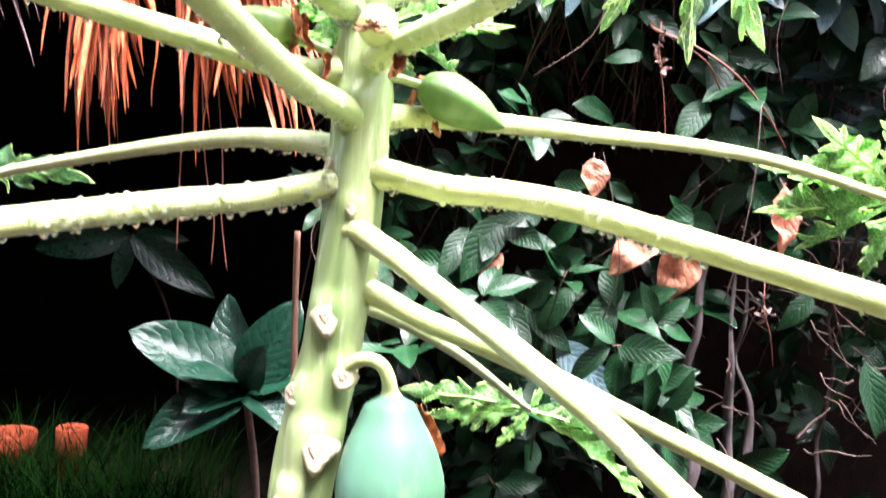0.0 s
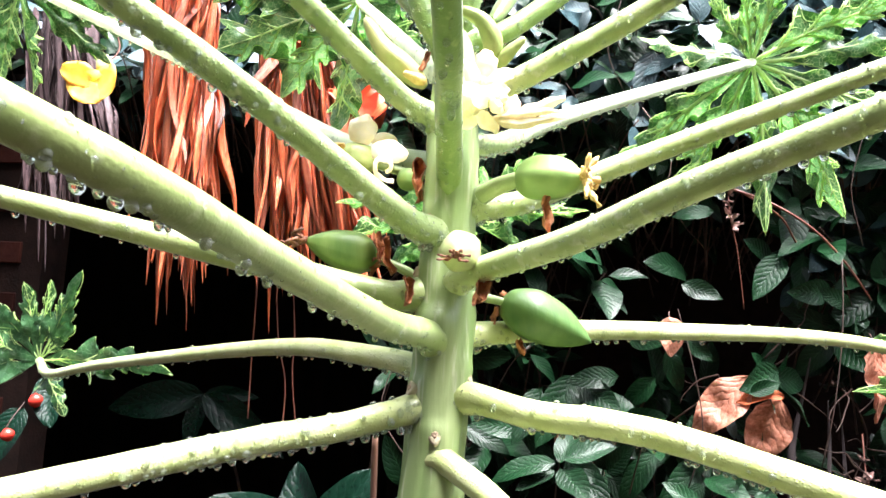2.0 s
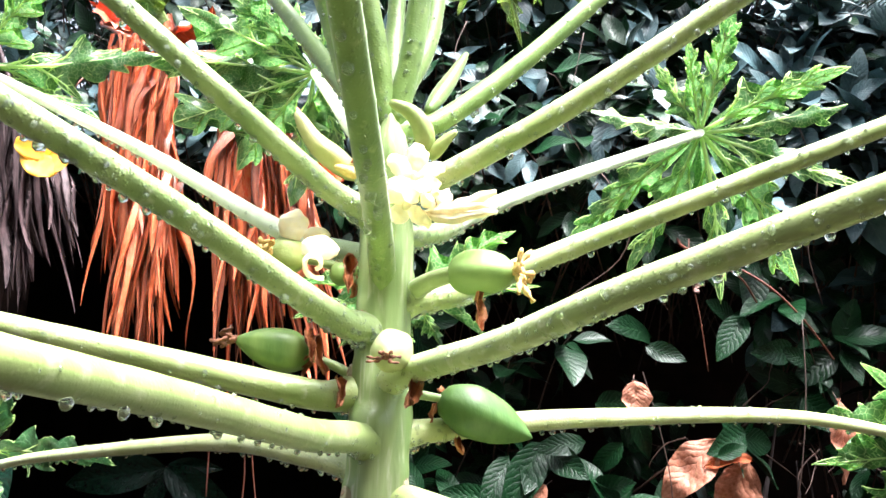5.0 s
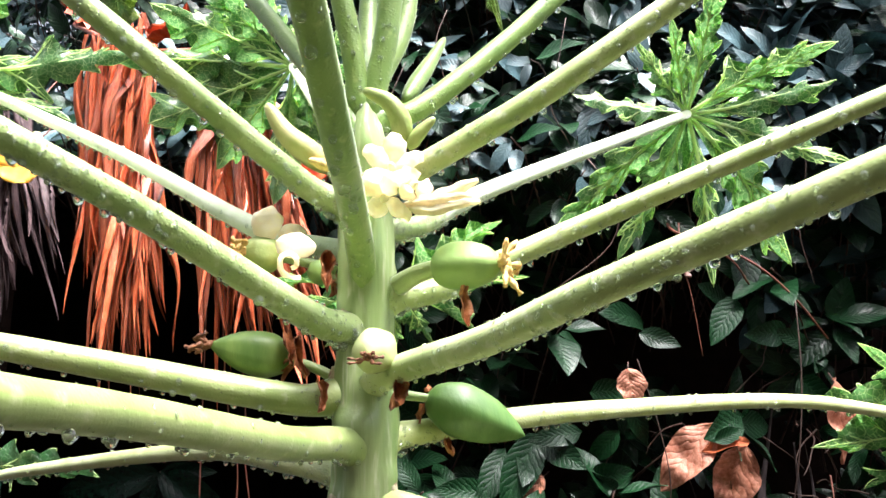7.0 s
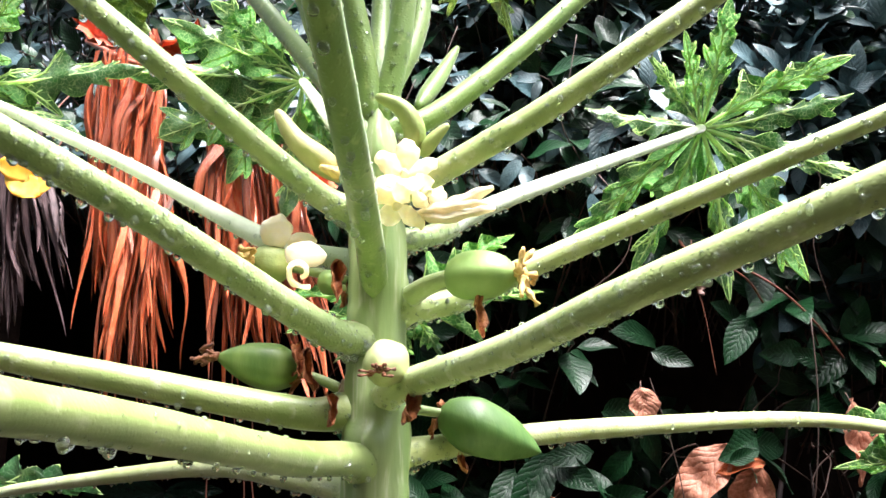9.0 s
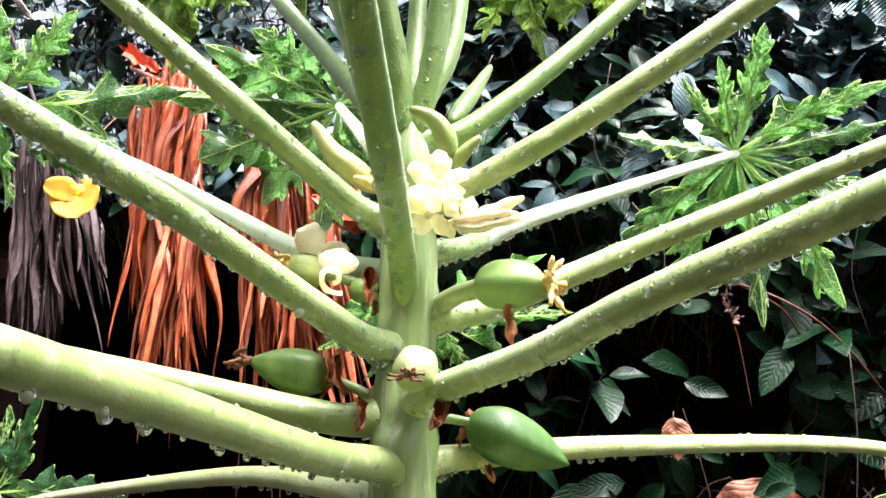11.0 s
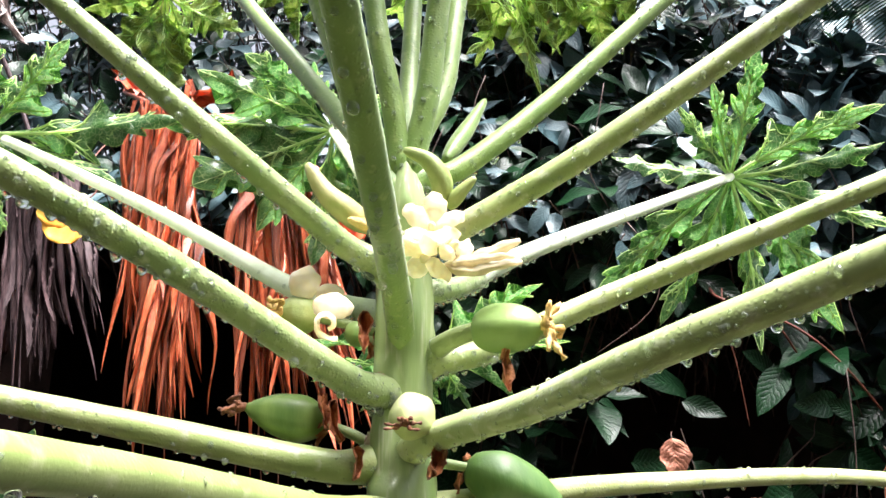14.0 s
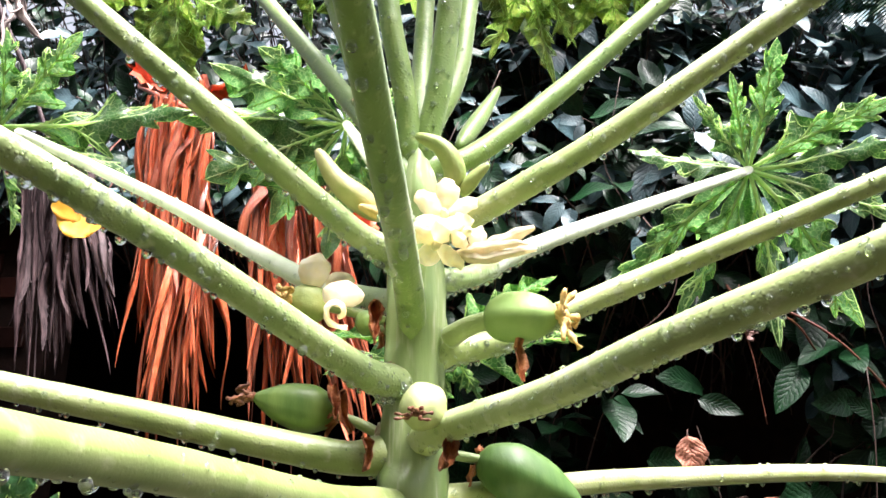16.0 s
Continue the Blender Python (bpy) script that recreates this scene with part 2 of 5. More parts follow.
M_DRIED_ORANGE = make_mat("dead_leaf_underside", (0.38, 0.07, 0.018), (0.56, 0.15, 0.045), scale=60, rough=0.6, bump=0.7, bump_scale=200, through_light=0.15)
M_BRACT = make_mat("shrivelled_bract", (0.2, 0.1, 0.085), (0.4, 0.25, 0.22), scale=90, rough=0.7, bump=0.6, rand=0.3)
M_TWIG = make_mat("twig_brown", (0.035, 0.018, 0.014), (0.1, 0.05, 0.036), scale=60, rough=0.7, bump=0.6, rand=0.3)
M_STICK = make_mat("dry_stick_brown", (0.07, 0.028, 0.016), (0.16, 0.07, 0.04), scale=70, rough=0.7, bump=0.8, stretch=(1, 1, 0.2))
M_BRANCH = make_mat("branch_grey_mauve", (0.03, 0.02, 0.02), (0.11, 0.085, 0.088), scale=40, rough=0.9, bump=1.0, stretch=(1, 1, 0.3))
M_VINE = make_mat("vine_red_brown", (0.13, 0.035, 0.02), (0.24, 0.08, 0.05), scale=60, rough=0.5, bump=0.5)
# the pale salmon spots stand in for wet sky glints on the leaflets
M_THATCH = make_mat("dead_palm_orange", (0.58, 0.06, 0.012), (0.86, 0.225, 0.085), scale=25, rough=0.36, bump=1.0, bump_scale=90, rand=0.55, stretch=(14, 14, 0.5), coat=0.5, coat_rough=0.28, spots=(0.84, 0.4, 0.29))
M_THATCH_GREY = make_mat("dead_palm_grey", (0.04, 0.02, 0.024), (0.21, 0.13, 0.135), scale=25, rough=0.55, bump=0.9, bump_scale=90, rand=0.45, stretch=(10, 10, 0.5), spec=0.3)
M_THATCH_PALE = make_mat("dead_palm_bleached", (0.34, 0.24, 0.22), (0.6, 0.5, 0.46), scale=25, rough=0.5, bump=0.9, bump_scale=90, rand=0.3, stretch=(6, 6, 0.5))
M_RED = make_mat("dead_frond_red", (0.4, 0.045, 0.012), (0.6, 0.11, 0.03), scale=25, rough=0.45, bump=0.7, bump_scale=90)
M_YELLOW = make_mat("petal_yellow", (0.92, 0.62, 0.08), (0.94, 0.75, 0.22), scale=40, rough=0.5, bump=0.2, through_light=0.35)
M_BERRY = make_mat("berry_red", (0.5, 0.02, 0.015), (0.65, 0.05, 0.03), scale=60, rough=0.25, bump=0.1)
M_POT = make_mat("terracotta", (0.12, 0.016, 0.005), (0.17, 0.03, 0.01), scale=30, rough=0.8, bump=0.3, spec=0.15)
# green lowered to near black, so the colour carries the shade over the grass
M_GRASS = make_mat("grass_blade_shaded", (0.0006, 0.003, 0.0006), (0.002, 0.007, 0.0012), scale=20, rough=0.8, bump=0.2, rand=0.5, through_light=0.03, spec=0.0)
M_FROND = make_mat("palm_frond_dark", (0.012, 0.042, 0.02), (0.03, 0.074, 0.04), scale=20, rough=0.6, bump=0.3, rand=0.3)
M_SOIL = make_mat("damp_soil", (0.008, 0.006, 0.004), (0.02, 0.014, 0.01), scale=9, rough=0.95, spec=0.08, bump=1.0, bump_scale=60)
# brick red cut far down so that the colour holds the deep shade
M_BRICK = make_mat("old_brick_shaded", (0.014, 0.004, 0.003), (0.036, 0.01, 0.007), scale=14, rough=0.9, bump=0.8, bump_scale=90, rand=0.5, spec=0.1)
# near-black red: shade behind the hedge and between bricks, put into the colour
M_MORTAR = make_mat("shaded_mortar", (0.01, 0.006, 0.005), (0.02, 0.01, 0.008), scale=20, rough=0.95, bump=0.8, spec=0.1)
# the recess's shade is put into these near-black wall and roof colours
M_RECESS = make_mat("recess_wall_black", (0.008, 0.006, 0.006), (0.02, 0.014, 0.012), scale=10, rough=0.95, bump=0.6, stretch=(1, 1, 0.1), spec=0.08)
M_SHEET = make_mat("added_roof_dark", (0.015, 0.01, 0.009), (0.035, 0.022, 0.018), scale=12, rough=0.6, bump=0.5)

M_SKY_BLOCK = make_mat("sky_block_dull", (0.08, 0.075, 0.065), (0.13, 0.12, 0.105), scale=4, rough=0.9, bump=0.5, bump_scale=50)

M_WATER = bpy.data.materials.new("rain_water")
M_WATER.use_nodes = True
_p = M_WATER.node_tree.nodes["Principled BSDF"]
_p.inputs["Transmission Weight"].default_value = 0.9
_p.inputs["Roughness"].default_value = 0.02
_p.inputs["IOR"].default_value = 1.33
_p.inputs["Base Color"].default_value = (0.95, 1, 0.95, 1)


# ---- building helpers ----
ORIGIN = {}


def thing(name, at, label, category, group="", kind=""):
    ob = new(name)
    ob.location = at
    ob.empty_display_size = 0.05
    ORIGIN[ob.name] = Vector(at)
    return tagged(ob, label, category, group, kind)


def part(name, bm, mat, parent, label="", smooth=True, kind=""):
    """One mesh object under a thing or a part; the bmesh is given in world metres."""
    at = ORIGIN[parent.name] if parent else Vector()
    bmesh.ops.translate(bm, vec=-at, verts=bm.verts)
    me = bpy.data.meshes.new(name)
    bm.to_mesh(me)
    bm.free()
    me.materials.append(mat)
    if smooth:
        me.shade_smooth()
    ob = new(name, me)
    if parent:
        ob.parent = parent
    ORIGIN[ob.name] = at
    return tagged(ob, label, kind=kind)


def spline(points, n=8):
    """A smooth line through the points (Catmull-Rom)."""
    P = [Vector(p) for p in points]
    P = [P[0] * 2 - P[1]] + P + [P[-1] * 2 - P[-2]]
    out = []
    for i in range(1, len(P) - 2):
        a, b, c, d = P[i - 1:i + 3]
        for k in range(n):
            u = k / n
            out.append(0.5 * (2 * b + (c - a) * u + (2 * a - 5 * b + 4 * c - d) * u * u + (3 * b - a - 3 * c + d) * u ** 3))
    out.append(P[-2])
    return out


def rings(bm, line, radius, sides=12, ridge=None, flat=1.0, twist=0.0):
    """A tube along line; radius(s) with s from 0 to 1; ridge(s, angle) scales it."""
    n = len(line)
    lens = [0.0]
    for i in range(1, n):
        lens.append(lens[-1] + (line[i] - line[i - 1]).length)
    total = max(lens[-1], 1e-6)
    t0 = (line[1] - line[0]).normalized()
    side = t0.cross(Vector((0, 0, 1)))
    if side.length < 0.1:
        side = Vector((1, 0, 0))
    side.normalize()
    prev = None
    rows = []
    for i in range(n):
        t = (line[min(i + 1, n - 1)] - line[max(i - 1, 0)]).normalized()
        side = (side - t * side.dot(t)).normalized()
        up = side.cross(t).normalized()
        s = lens[i] / total
        r = radius(s)
        row = []
        for k in range(sides):
            a = 2 * math.pi * k / sides + twist * s
            f = ridge(s, a) if ridge else 1.0
            row.append(bm.verts.new(line[i] + side * (math.cos(a) * r * f) + up * (math.sin(a) * r * f * flat)))
        rows.append(row)
    for a, b in zip(rows, rows[1:]):
        for k in range(sides):
            bm.faces.new((a[k], b[k], b[(k + 1) % sides], a[(k + 1) % sides]))
    bm.faces.new(rows[0])
    bm.faces.new(tuple(reversed(rows[-1])))
    return bm


def tube(points, radius, sides=12, n=8, **kw):
    r = radius if callable(radius) else (lambda s: radius)
    return rings(bmesh.new(), spline(points, n), r, sides, **kw)


def lerp_table(table):
    def f(s):
        for (a, x), (b, y) in zip(table, table[1:]):
            if s <= b:
                u = (s - a) / max(b - a, 1e-6)
                u = u * u * (3 - 2 * u)
                return x + (y - x) * u
        return table[-1][1]
    return f


def profile_curve(table):
    """A smooth curve through a profile's points."""
    P = spline([(a, x, 0) for a, x in table], 10)

    def f(s):
        for p, q in zip(P, P[1:]):
            if s <= q.x:
                return p.y + (q.y - p.y) * (s - p.x) / max(q.x - p.x, 1e-6)
        return P[-1].y
    return f


def petal_shape(bm, base, tip, normal, width, thick=0.0016, curl=0.25, n=8, m=6, cup=0.2, crumple=0.0):
    """A thick blade from base to tip, widest past the middle, curling along normal."""
    base, tip, normal = Vector(base), Vector(tip), Vector(normal).normalized()
    way = tip - base
    length = way.length
    way = way.normalized()
    normal = (normal - way * normal.dot(way)).normalized()
    side = way.cross(normal)
    rows = []
    for i in range(n + 1):
        s = i / n
        w = width * (math.sin(math.pi * min(0.97, 0.1 + 0.87 * s ** 0.8)) ** 0.5) * 0.5
        c = base + way * (length * s) + normal * (curl * length * (s * s))
        top, low = [], []
        for k in range(m + 1):
            x = -1 + 2 * k / m
            z = normal * (cup * width * x * x)
            e = thick * math.sqrt(max(0.0, 1 - x * x)) * 0.5 + 0.0001
            top.append(bm.verts.new(c + side * (w * x) + z + normal * e))
            low.append(bm.verts.new(c + side * (w * x) + z - normal * e))
        rows.append(top + low[::-1])
    k = len(rows[0])
    for a, b in zip(rows, rows[1:]):
        for j in range(k):
            bm.faces.new((a[j], b[j], b[(j + 1) % k], a[(j + 1) % k]))
    bm.faces.new(rows[0])
    bm.faces.new(rows[-1][::-1])
    if crumple:
        for v in bm.verts:
            v.co += noise.noise_vector(v.co * 260) * crumple + noise.noise_vector(v.co * 90) * crumple * 1.5
    return bm


def rolled_petal(bm, base, way, back, length, width, roll, thick=0.0022, n=16, m=8, crumple=0.0):
    """A thick petal that leaves base along way and rolls over towards back, by roll radians in all."""
    way, back = Vector(way).normalized(), Vector(back)
    back = (back - way * back.dot(way)).normalized()
    side = way.cross(back)
    p, rows = Vector(base), []
    for i in range(n + 1):
        s = i / n
        a = roll * s ** 1.5
        d = way * math.cos(a) + back * math.sin(a)
        up = back * math.cos(a) - way * math.sin(a)
        p = p + d * (length / n)
        w = width * 0.5 * math.sin(math.pi * min(0.95, 0.14 + 0.8 * s)) ** 0.5
        top, low = [], []
        for k in range(m + 1):
            x = -1 + 2 * k / m
            e = thick * 0.5 * math.sqrt(max(0.0, 1 - x * x)) + 0.0001
            c = p + side * (w * x) + up * (0.16 * width * x * x)
            top.append(bm.verts.new(c + up * e))
            low.append(bm.verts.new(c - up * e))
        rows.append(top + low[::-1])
    k = len(rows[0])
    for a, b in zip(rows, rows[1:]):
        for j in range(k):
            bm.faces.new((a[j], b[j], b[(j + 1) % k], a[(j + 1) % k]))
    bm.faces.new(rows[0])
    bm.faces.new(rows[-1][::-1])
    if crumple:
        for v in bm.verts:
            v.co += noise.noise_vector(v.co * 230) * crumple
    return bm


# ---- ground, wall, shed ----
def box(bm, lo, hi):
    r = bmesh.ops.create_cube(bm, size=1)
    lo, hi = Vector(lo), Vector(hi)
    for v in r["verts"]:
        v.co = Vector(((lo[i] + hi[i]) / 2 + v.co[i] * (hi[i] - lo[i]) for i in range(3)))
    return bm


bm = bmesh.new()
bmesh.ops.create_grid(bm, x_segments=120, y_segments=120, size=1.0)
for v in bm.verts:
    far = max(abs(v.co.x), abs(v.co.y))
    k = 6 + 1400 * max(0, far - 0.85) ** 2
    v.co = Vector((v.co.x * k, v.co.y * k, 0))
    v.co.z = 0.035 * noise.noise(v.co * 1.7) + 0.012 * noise.noise(v.co * 9)
ground = part("ground", bm, M_SOIL, None)
tagged(ground, "dark damp garden soil", "ground", kind="structure")

WALL_Y, WALL_TOP = 2.9, 2.25
bm = bmesh.new()
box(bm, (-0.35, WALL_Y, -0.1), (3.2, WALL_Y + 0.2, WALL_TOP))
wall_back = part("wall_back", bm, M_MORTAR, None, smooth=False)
tagged(wall_back, "dark red garden wall behind the hedge, blackened in colour for the shade", "wall", kind="structure")

# unseen plain wall added behind the camera to block the low sky
bm = bmesh.new()
box(bm, (-7, -1.6, -0.1), (7, -1.35, 4.4))
wall_sky_block = part("wall_sky_block", bm, M_SKY_BLOCK, None, smooth=False)
tagged(wall_sky_block, "unseen plain dull wall added to cut the low sky light", "wall", kind="structure")

# walls and a roof added to keep the space behind the fronds dark
for tag, lo, hi in (("wall_recess_back", (-3.4, 4.2, -0.1), (-0.35, 4.3, 1.9)), ("wall_recess_west", (-3.5, 2.2, -0.1), (-3.4, 4.3, 1.9)), ("wall_recess_east", (-0.45, 3.12, -0.1), (-0.352, 4.2, 1.9))):
    tagged(part(tag, box(bmesh.new(), lo, hi), M_RECESS, None, smooth=False), "near-black wall added to close the dark recess", "wall", kind="structure")
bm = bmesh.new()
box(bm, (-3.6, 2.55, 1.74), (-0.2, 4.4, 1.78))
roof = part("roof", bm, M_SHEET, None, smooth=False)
tagged(roof, "low dark roof sheet added to keep the recess unlit", "roof", kind="structure")
# sheet added out of view to cut the light on the brick wall
roof_shade = part("roof_shade", box(bmesh.new(), (-3.6, 1.3, 1.735), (-1.5, 2.548, 1.775)), M_SHEET, None, smooth=False)
tagged(roof_shade, "unseen sheet added to shade the brick wall", "roof", kind="structure")


# ---- papaya tree ----
BASE = (-0.05, 0.79, 0.0)
tree = thing("papaya_tree", BASE, "young green papaya tree wet with rain, in fruit and flower", "papaya tree")

TRUNK = [(-0.075, 0.79, -0.03), (-0.06, 0.79, 0.3), (-0.045, 0.79, 0.55), (-0.037, 0.79, 0.654), (-0.021, 0.79, 0.761), (-0.013, 0.79, 0.86), (-0.012, 0.79, 1.0), (-0.012, 0.79, 1.07), (-0.013, 0.791, 1.11), (-0.013, 0.793, 1.132)]
trunk_r = lerp_table([(0, 0.036), (0.3, 0.026), (0.55, 0.0205), (0.75, 0.0188), (0.9, 0.017), (0.96, 0.014), (1.0, 0.007)])


SCARS = []


def trunk_ridge(s, a):
    z = s * 1.26
    flute = abs(math.sin(2.5 * a + 7 * z + 1.3 * math.sin(19 * z))) ** 0.7
    return 0.92 + 0.15 * flute + 0.035 * math.sin(3 * a - 16 * z) + 0.03 * math.sin(z * 75 + 2 * a) * math.sin(2 * a + 20 * z) + 0.012 * math.sin(11 * a + 40 * z)


def build_trunk():
    """The trunk, with a swollen ledge at each node that carries a leaf scar."""
    bm = tube(TRUNK, trunk_r, sides=56, n=40, ridge=trunk_ridge)
    for v in bm.verts:
        c = trunk_axis(v.co.z)
        o = Vector((v.co.x - c.x, v.co.y - c.y, 0))
        if o.length < 1e-5:
            continue
        o.normalize()
        for at, size in SCARS:
            d = v.co - at
            if abs(d.z) > 0.05 or d.length > 0.06:
                continue
            side = math.hypot(d.x, d.y) / (size * 1.5)
            up = d.z / (size * 1.5)
            v.co += o * (size * 0.42 * math.exp(-side * side) * (math.exp(-up * up) if up < 0 else math.exp(-(up * 1.1) ** 4)))
    return part("trunk", bm, M_TRUNK, tree, "ridged pale green trunk")


def trunk_axis(z):
    for a, c in zip(TRUNK, TRUNK[1:]):
        if z <= c[2]:
            break
    u = (z - a[2]) / (c[2] - a[2])
    return Vector(a).lerp(Vector(c), min(u, 1.0)) if u < 1 else Vector((c[0], c[1], z))


_ball = bmesh.new()
bmesh.ops.create_icosphere(_ball, subdivisions=2, radius=1.0)
_ball.verts.ensure_lookup_table()
BALL_V = np.array([v.co[:] for v in _ball.verts])
BALL_F = [tuple(v.index for v in f.verts) for f in _ball.faces]
_ball.free()


def drops_on(line, radius, parent, count, seed, size=0.0021, flank=3.6):
    """Rain drops that hang below a stem, and domed beads on its flanks."""
    r = random.Random(seed)
    vs, fs = [], []
    arc = [0.0]
    for p, q in zip(line, line[1:]):
        arc.append(arc[-1] + (q - p).length)
    total = arc[-1]
    hanging = int(total / (size * 4.6))
    for i in range(hanging + int(count * flank)):
        hang = i < hanging
        u = (i + r.uniform(0.1, 0.9)) / hanging * 0.93 + 0.06 if hang else 0.06 + 0.92 * r.random()
        k = u * (len(line) - 1)
        j = min(int(k), len(line) - 2)
        j2 = j + 1
        p = line[j].lerp(line[j2], k - j)
        t = (line[j2] - line[max(j - 1, 0)]).normalized()
        if hang and (abs(t.z) > 0.85 or r.random() < 0.25):
            continue
        side = t.cross(Vector((0, 0, 1)))
        side = side.normalized() if side.length > 0.05 else Vector((1, 0, 0))
        up = side.cross(t).normalized()
        if up.z < 0:
            side, up = -side, -up
        rad = radius(arc[j] / total)
        if hang:
            s = size * (0.65 + 0.7 * r.random() ** 1.4)
            a = radians(-90 + r.gauss(0, 16))
        else:
            s = size * (0.25 + 0.85 * r.random() ** 2.8)
            a = radians(r.uniform(-85, 25) if r.random() < 0.5 else r.uniform(155, 265)) if r.random() < 0.88 else radians(r.uniform(25, 155))
        out = side * math.cos(a) + up * math.sin(a)
        c = p + out * (rad + (s * 0.45 if hang else s * 0.1))
        if hang:
            q = BALL_V * np.array((s, s, s * 1.1))
            q[:, 2] -= np.where(q[:, 2] < 0, 0.12 * s, 0.0)
        else:
            e = np.array(out)
            q = BALL_V * s * np.array((1, 1, r.uniform(0.9, 1.4)))
            q = q - np.outer(q @ e, e) * 0.4
        base = 42 * len(vs)
        vs.append(q + np.array(c))
        fs += [(a0 + base, b0 + base, c0 + base) for a0, b0, c0 in BALL_F]
    me = bpy.data.meshes.new("beads")
    me.from_pydata(np.concatenate(vs), [], fs)
    bm = bmesh.new()
    bm.from_mesh(me)
    bpy.data.meshes.remove(me)
    return part("rain_water", bm, M_WATER, parent, "clear hanging beads of rain", kind="stuff")


def leaf_scar(at, out, size):
    """A shield-shaped scar, broad above and pointed below, with a sunk heart."""
    out = Vector(out).normalized()
    side = out.cross(Vector((0, 0, 1))).normalized()
    up = side.cross(out)
    c = trunk_axis(at[2])
    rad = trunk_r(max(0.0, at[2]) / 1.17)
    flat = Vector((out.x, out.y, 0)).normalized()
    at = Vector((c.x, c.y, at[2])) + flat * (rad * 0.99 + size * 0.4) + side * (Vector(at) - c).dot(side) * 0.6
    size *= 1.2
    SCARS.append((at, size))
    ob = None
    for name, mat, layers in (("leaf_scar", M_SCAR, ((1.12, -0.2), (1.0, 0.08), (0.86, 0.17), (0.6, 0.13))), ("scar_heart", M_SCAR_HEART, ((0.42, 0.12), (0.36, 0.2), (0.18, 0.15)))):
        bm = bmesh.new()
        loops = []
        for grow, lift in layers:
            row = []
            for j in range(18):
                a = 2 * math.pi * j / 18
                x, y = math.cos(a), math.sin(a)
                w = 1.0 if y > 0 else 1.0 + 0.42 * y
                y = y * (0.72 if y > 0 else 1.15)
                k = grow * (1 + 0.09 * math.sin(3 * a + at.z * 90))
                row.append(bm.verts.new(at + side * (x * w * size * k) + up * (y * size * k) + out * (lift * size - 0.3 * size * (x * k) ** 2)))
            loops.append(row)
        for a, b in zip(loops, loops[1:]):
            for j in range(18):
                bm.faces.new((a[j], a[(j + 1) % 18], b[(j + 1) % 18], b[j]))
        bm.faces.new(loops[-1])
        ob = part(name, bm, mat, ob or tree, "cream leaf scar" if ob is None else "pinkish sunk heart")
    return ob


LEAF_AT = {}


def petiole(points, d0, d1, past=0.1, mat=M_PETIOLE, drops=40, seed=1, flare=1.22, size=0.0019, turn=None, foot_long=0.034, green_foot=0.0, flank=3.6):
    """A leaf stalk with a swollen foot; d0, d1: thickness at the foot and at the last point; past: metres that it goes on."""
    P = [Vector(p) for p in points]
    ax = trunk_axis(P[0].z)
    side = Vector((P[1].x - ax.x, P[1].y - ax.y, 0))
    side = side.normalized() if side.length > 0.004 else Vector((0, -1, 0))
    side = Vector(turn) if turn else side
    rad = 0.0165 if P[0].z < 1.06 else 0.011 if P[0].z < 1.1 else 0.0065
    P[0] = ax + side * rad * 0.72 + Vector((0, 0, -0.004))
    P.insert(0, trunk_axis(P[0].z - foot_long) + side * rad * 0.62)
    if past:
        P.append(P[-1] + (P[-1] - P[-2]).normalized() * past)
    line = spline(P, 12)
    total = sum((q - p).length for p, q in zip(line, line[1:]))

    def r(s):
        k = 0.5 * (d0 + (d1 - d0) * s)
        m = s * total
        foot = 0.28 + 0.72 * min(1.0, m / foot_long) ** 1.2
        return k * foot * (1 + (flare - 1) * math.exp(-((m - foot_long) / 0.016) ** 2)) * (1 + 0.012 * math.sin(s * 70 + seed))
    bm = rings(bmesh.new(), line, r, 18, ridge=lambda s, a: 1 + 0.02 * math.sin(7 * a + seed))
    ob = part("petiole", bm, mat, tree)
    LEAF_AT[ob.name] = P[-1].copy()
    if green_foot:
        ob.data.materials.append(M_PETIOLE)
        for q in ob.data.polygons:
            q.material_index = 1 if q.index < green_foot * len(ob.data.polygons) else 0
    if 0.75 < P[1].z < 1.02:
        leaf_scar(trunk_axis(P[1].z + 0.016) + side * rad * 1.06, (*side[:2], 0.3), 0.0045)
    if drops:
        drops_on(line, r, ob, drops, seed * 13 + 5, size, flank)
    return ob


PT = {}
PT["P1"] = petiole([(0.003, 0.785, 0.946), (0.066, 0.69, 0.958), (0.108, 0.63, 0.97), (0.166, 0.58, 0.9875)], 0.0172, 0.0122, 0.1, mat=M_PETIOLE_SILVER, drops=150, seed=1, size=0.0016)
PT["P2"] = petiole([(0.003, 0.79, 0.995), (0.036, 0.81, 1.003), (0.102, 0.84, 1.037), (0.278, 0.83, 1.106)], 0.0172, 0.0125, 0.14, mat=M_PETIOLE_SILVER, drops=120, seed=2)
PT["P3"] = petiole([(0.0, 0.79, 1.066), (0.029, 0.785, 1.079), (0.109, 0.775, 1.122), (0.217, 0.76, 1.19)], 0.0165, 0.0148, 0.16, mat=M_PETIOLE_SILVER, drops=110, seed=3)
PT["P4"] = petiole([(-0.008, 0.8, 1.113), (0.02, 0.81, 1.125), (0.079, 0.84, 1.184), (0.154, 0.87, 1.266)], 0.0155, 0.0125, 0.2, mat=M_PETIOLE_YOUNG, drops=50, seed=4)
PT["P5"] = petiole([(-0.001, 0.8, 1.039), (0.021, 0.83, 1.051), (0.078, 0.95, 1.113), (0.322, 1.32, 1.308)], 0.0145, 0.0118, 0, mat=M_PETIOLE_SHEEN_DENSE, green_foot=0.56, drops=140, seed=5, size=0.0017)
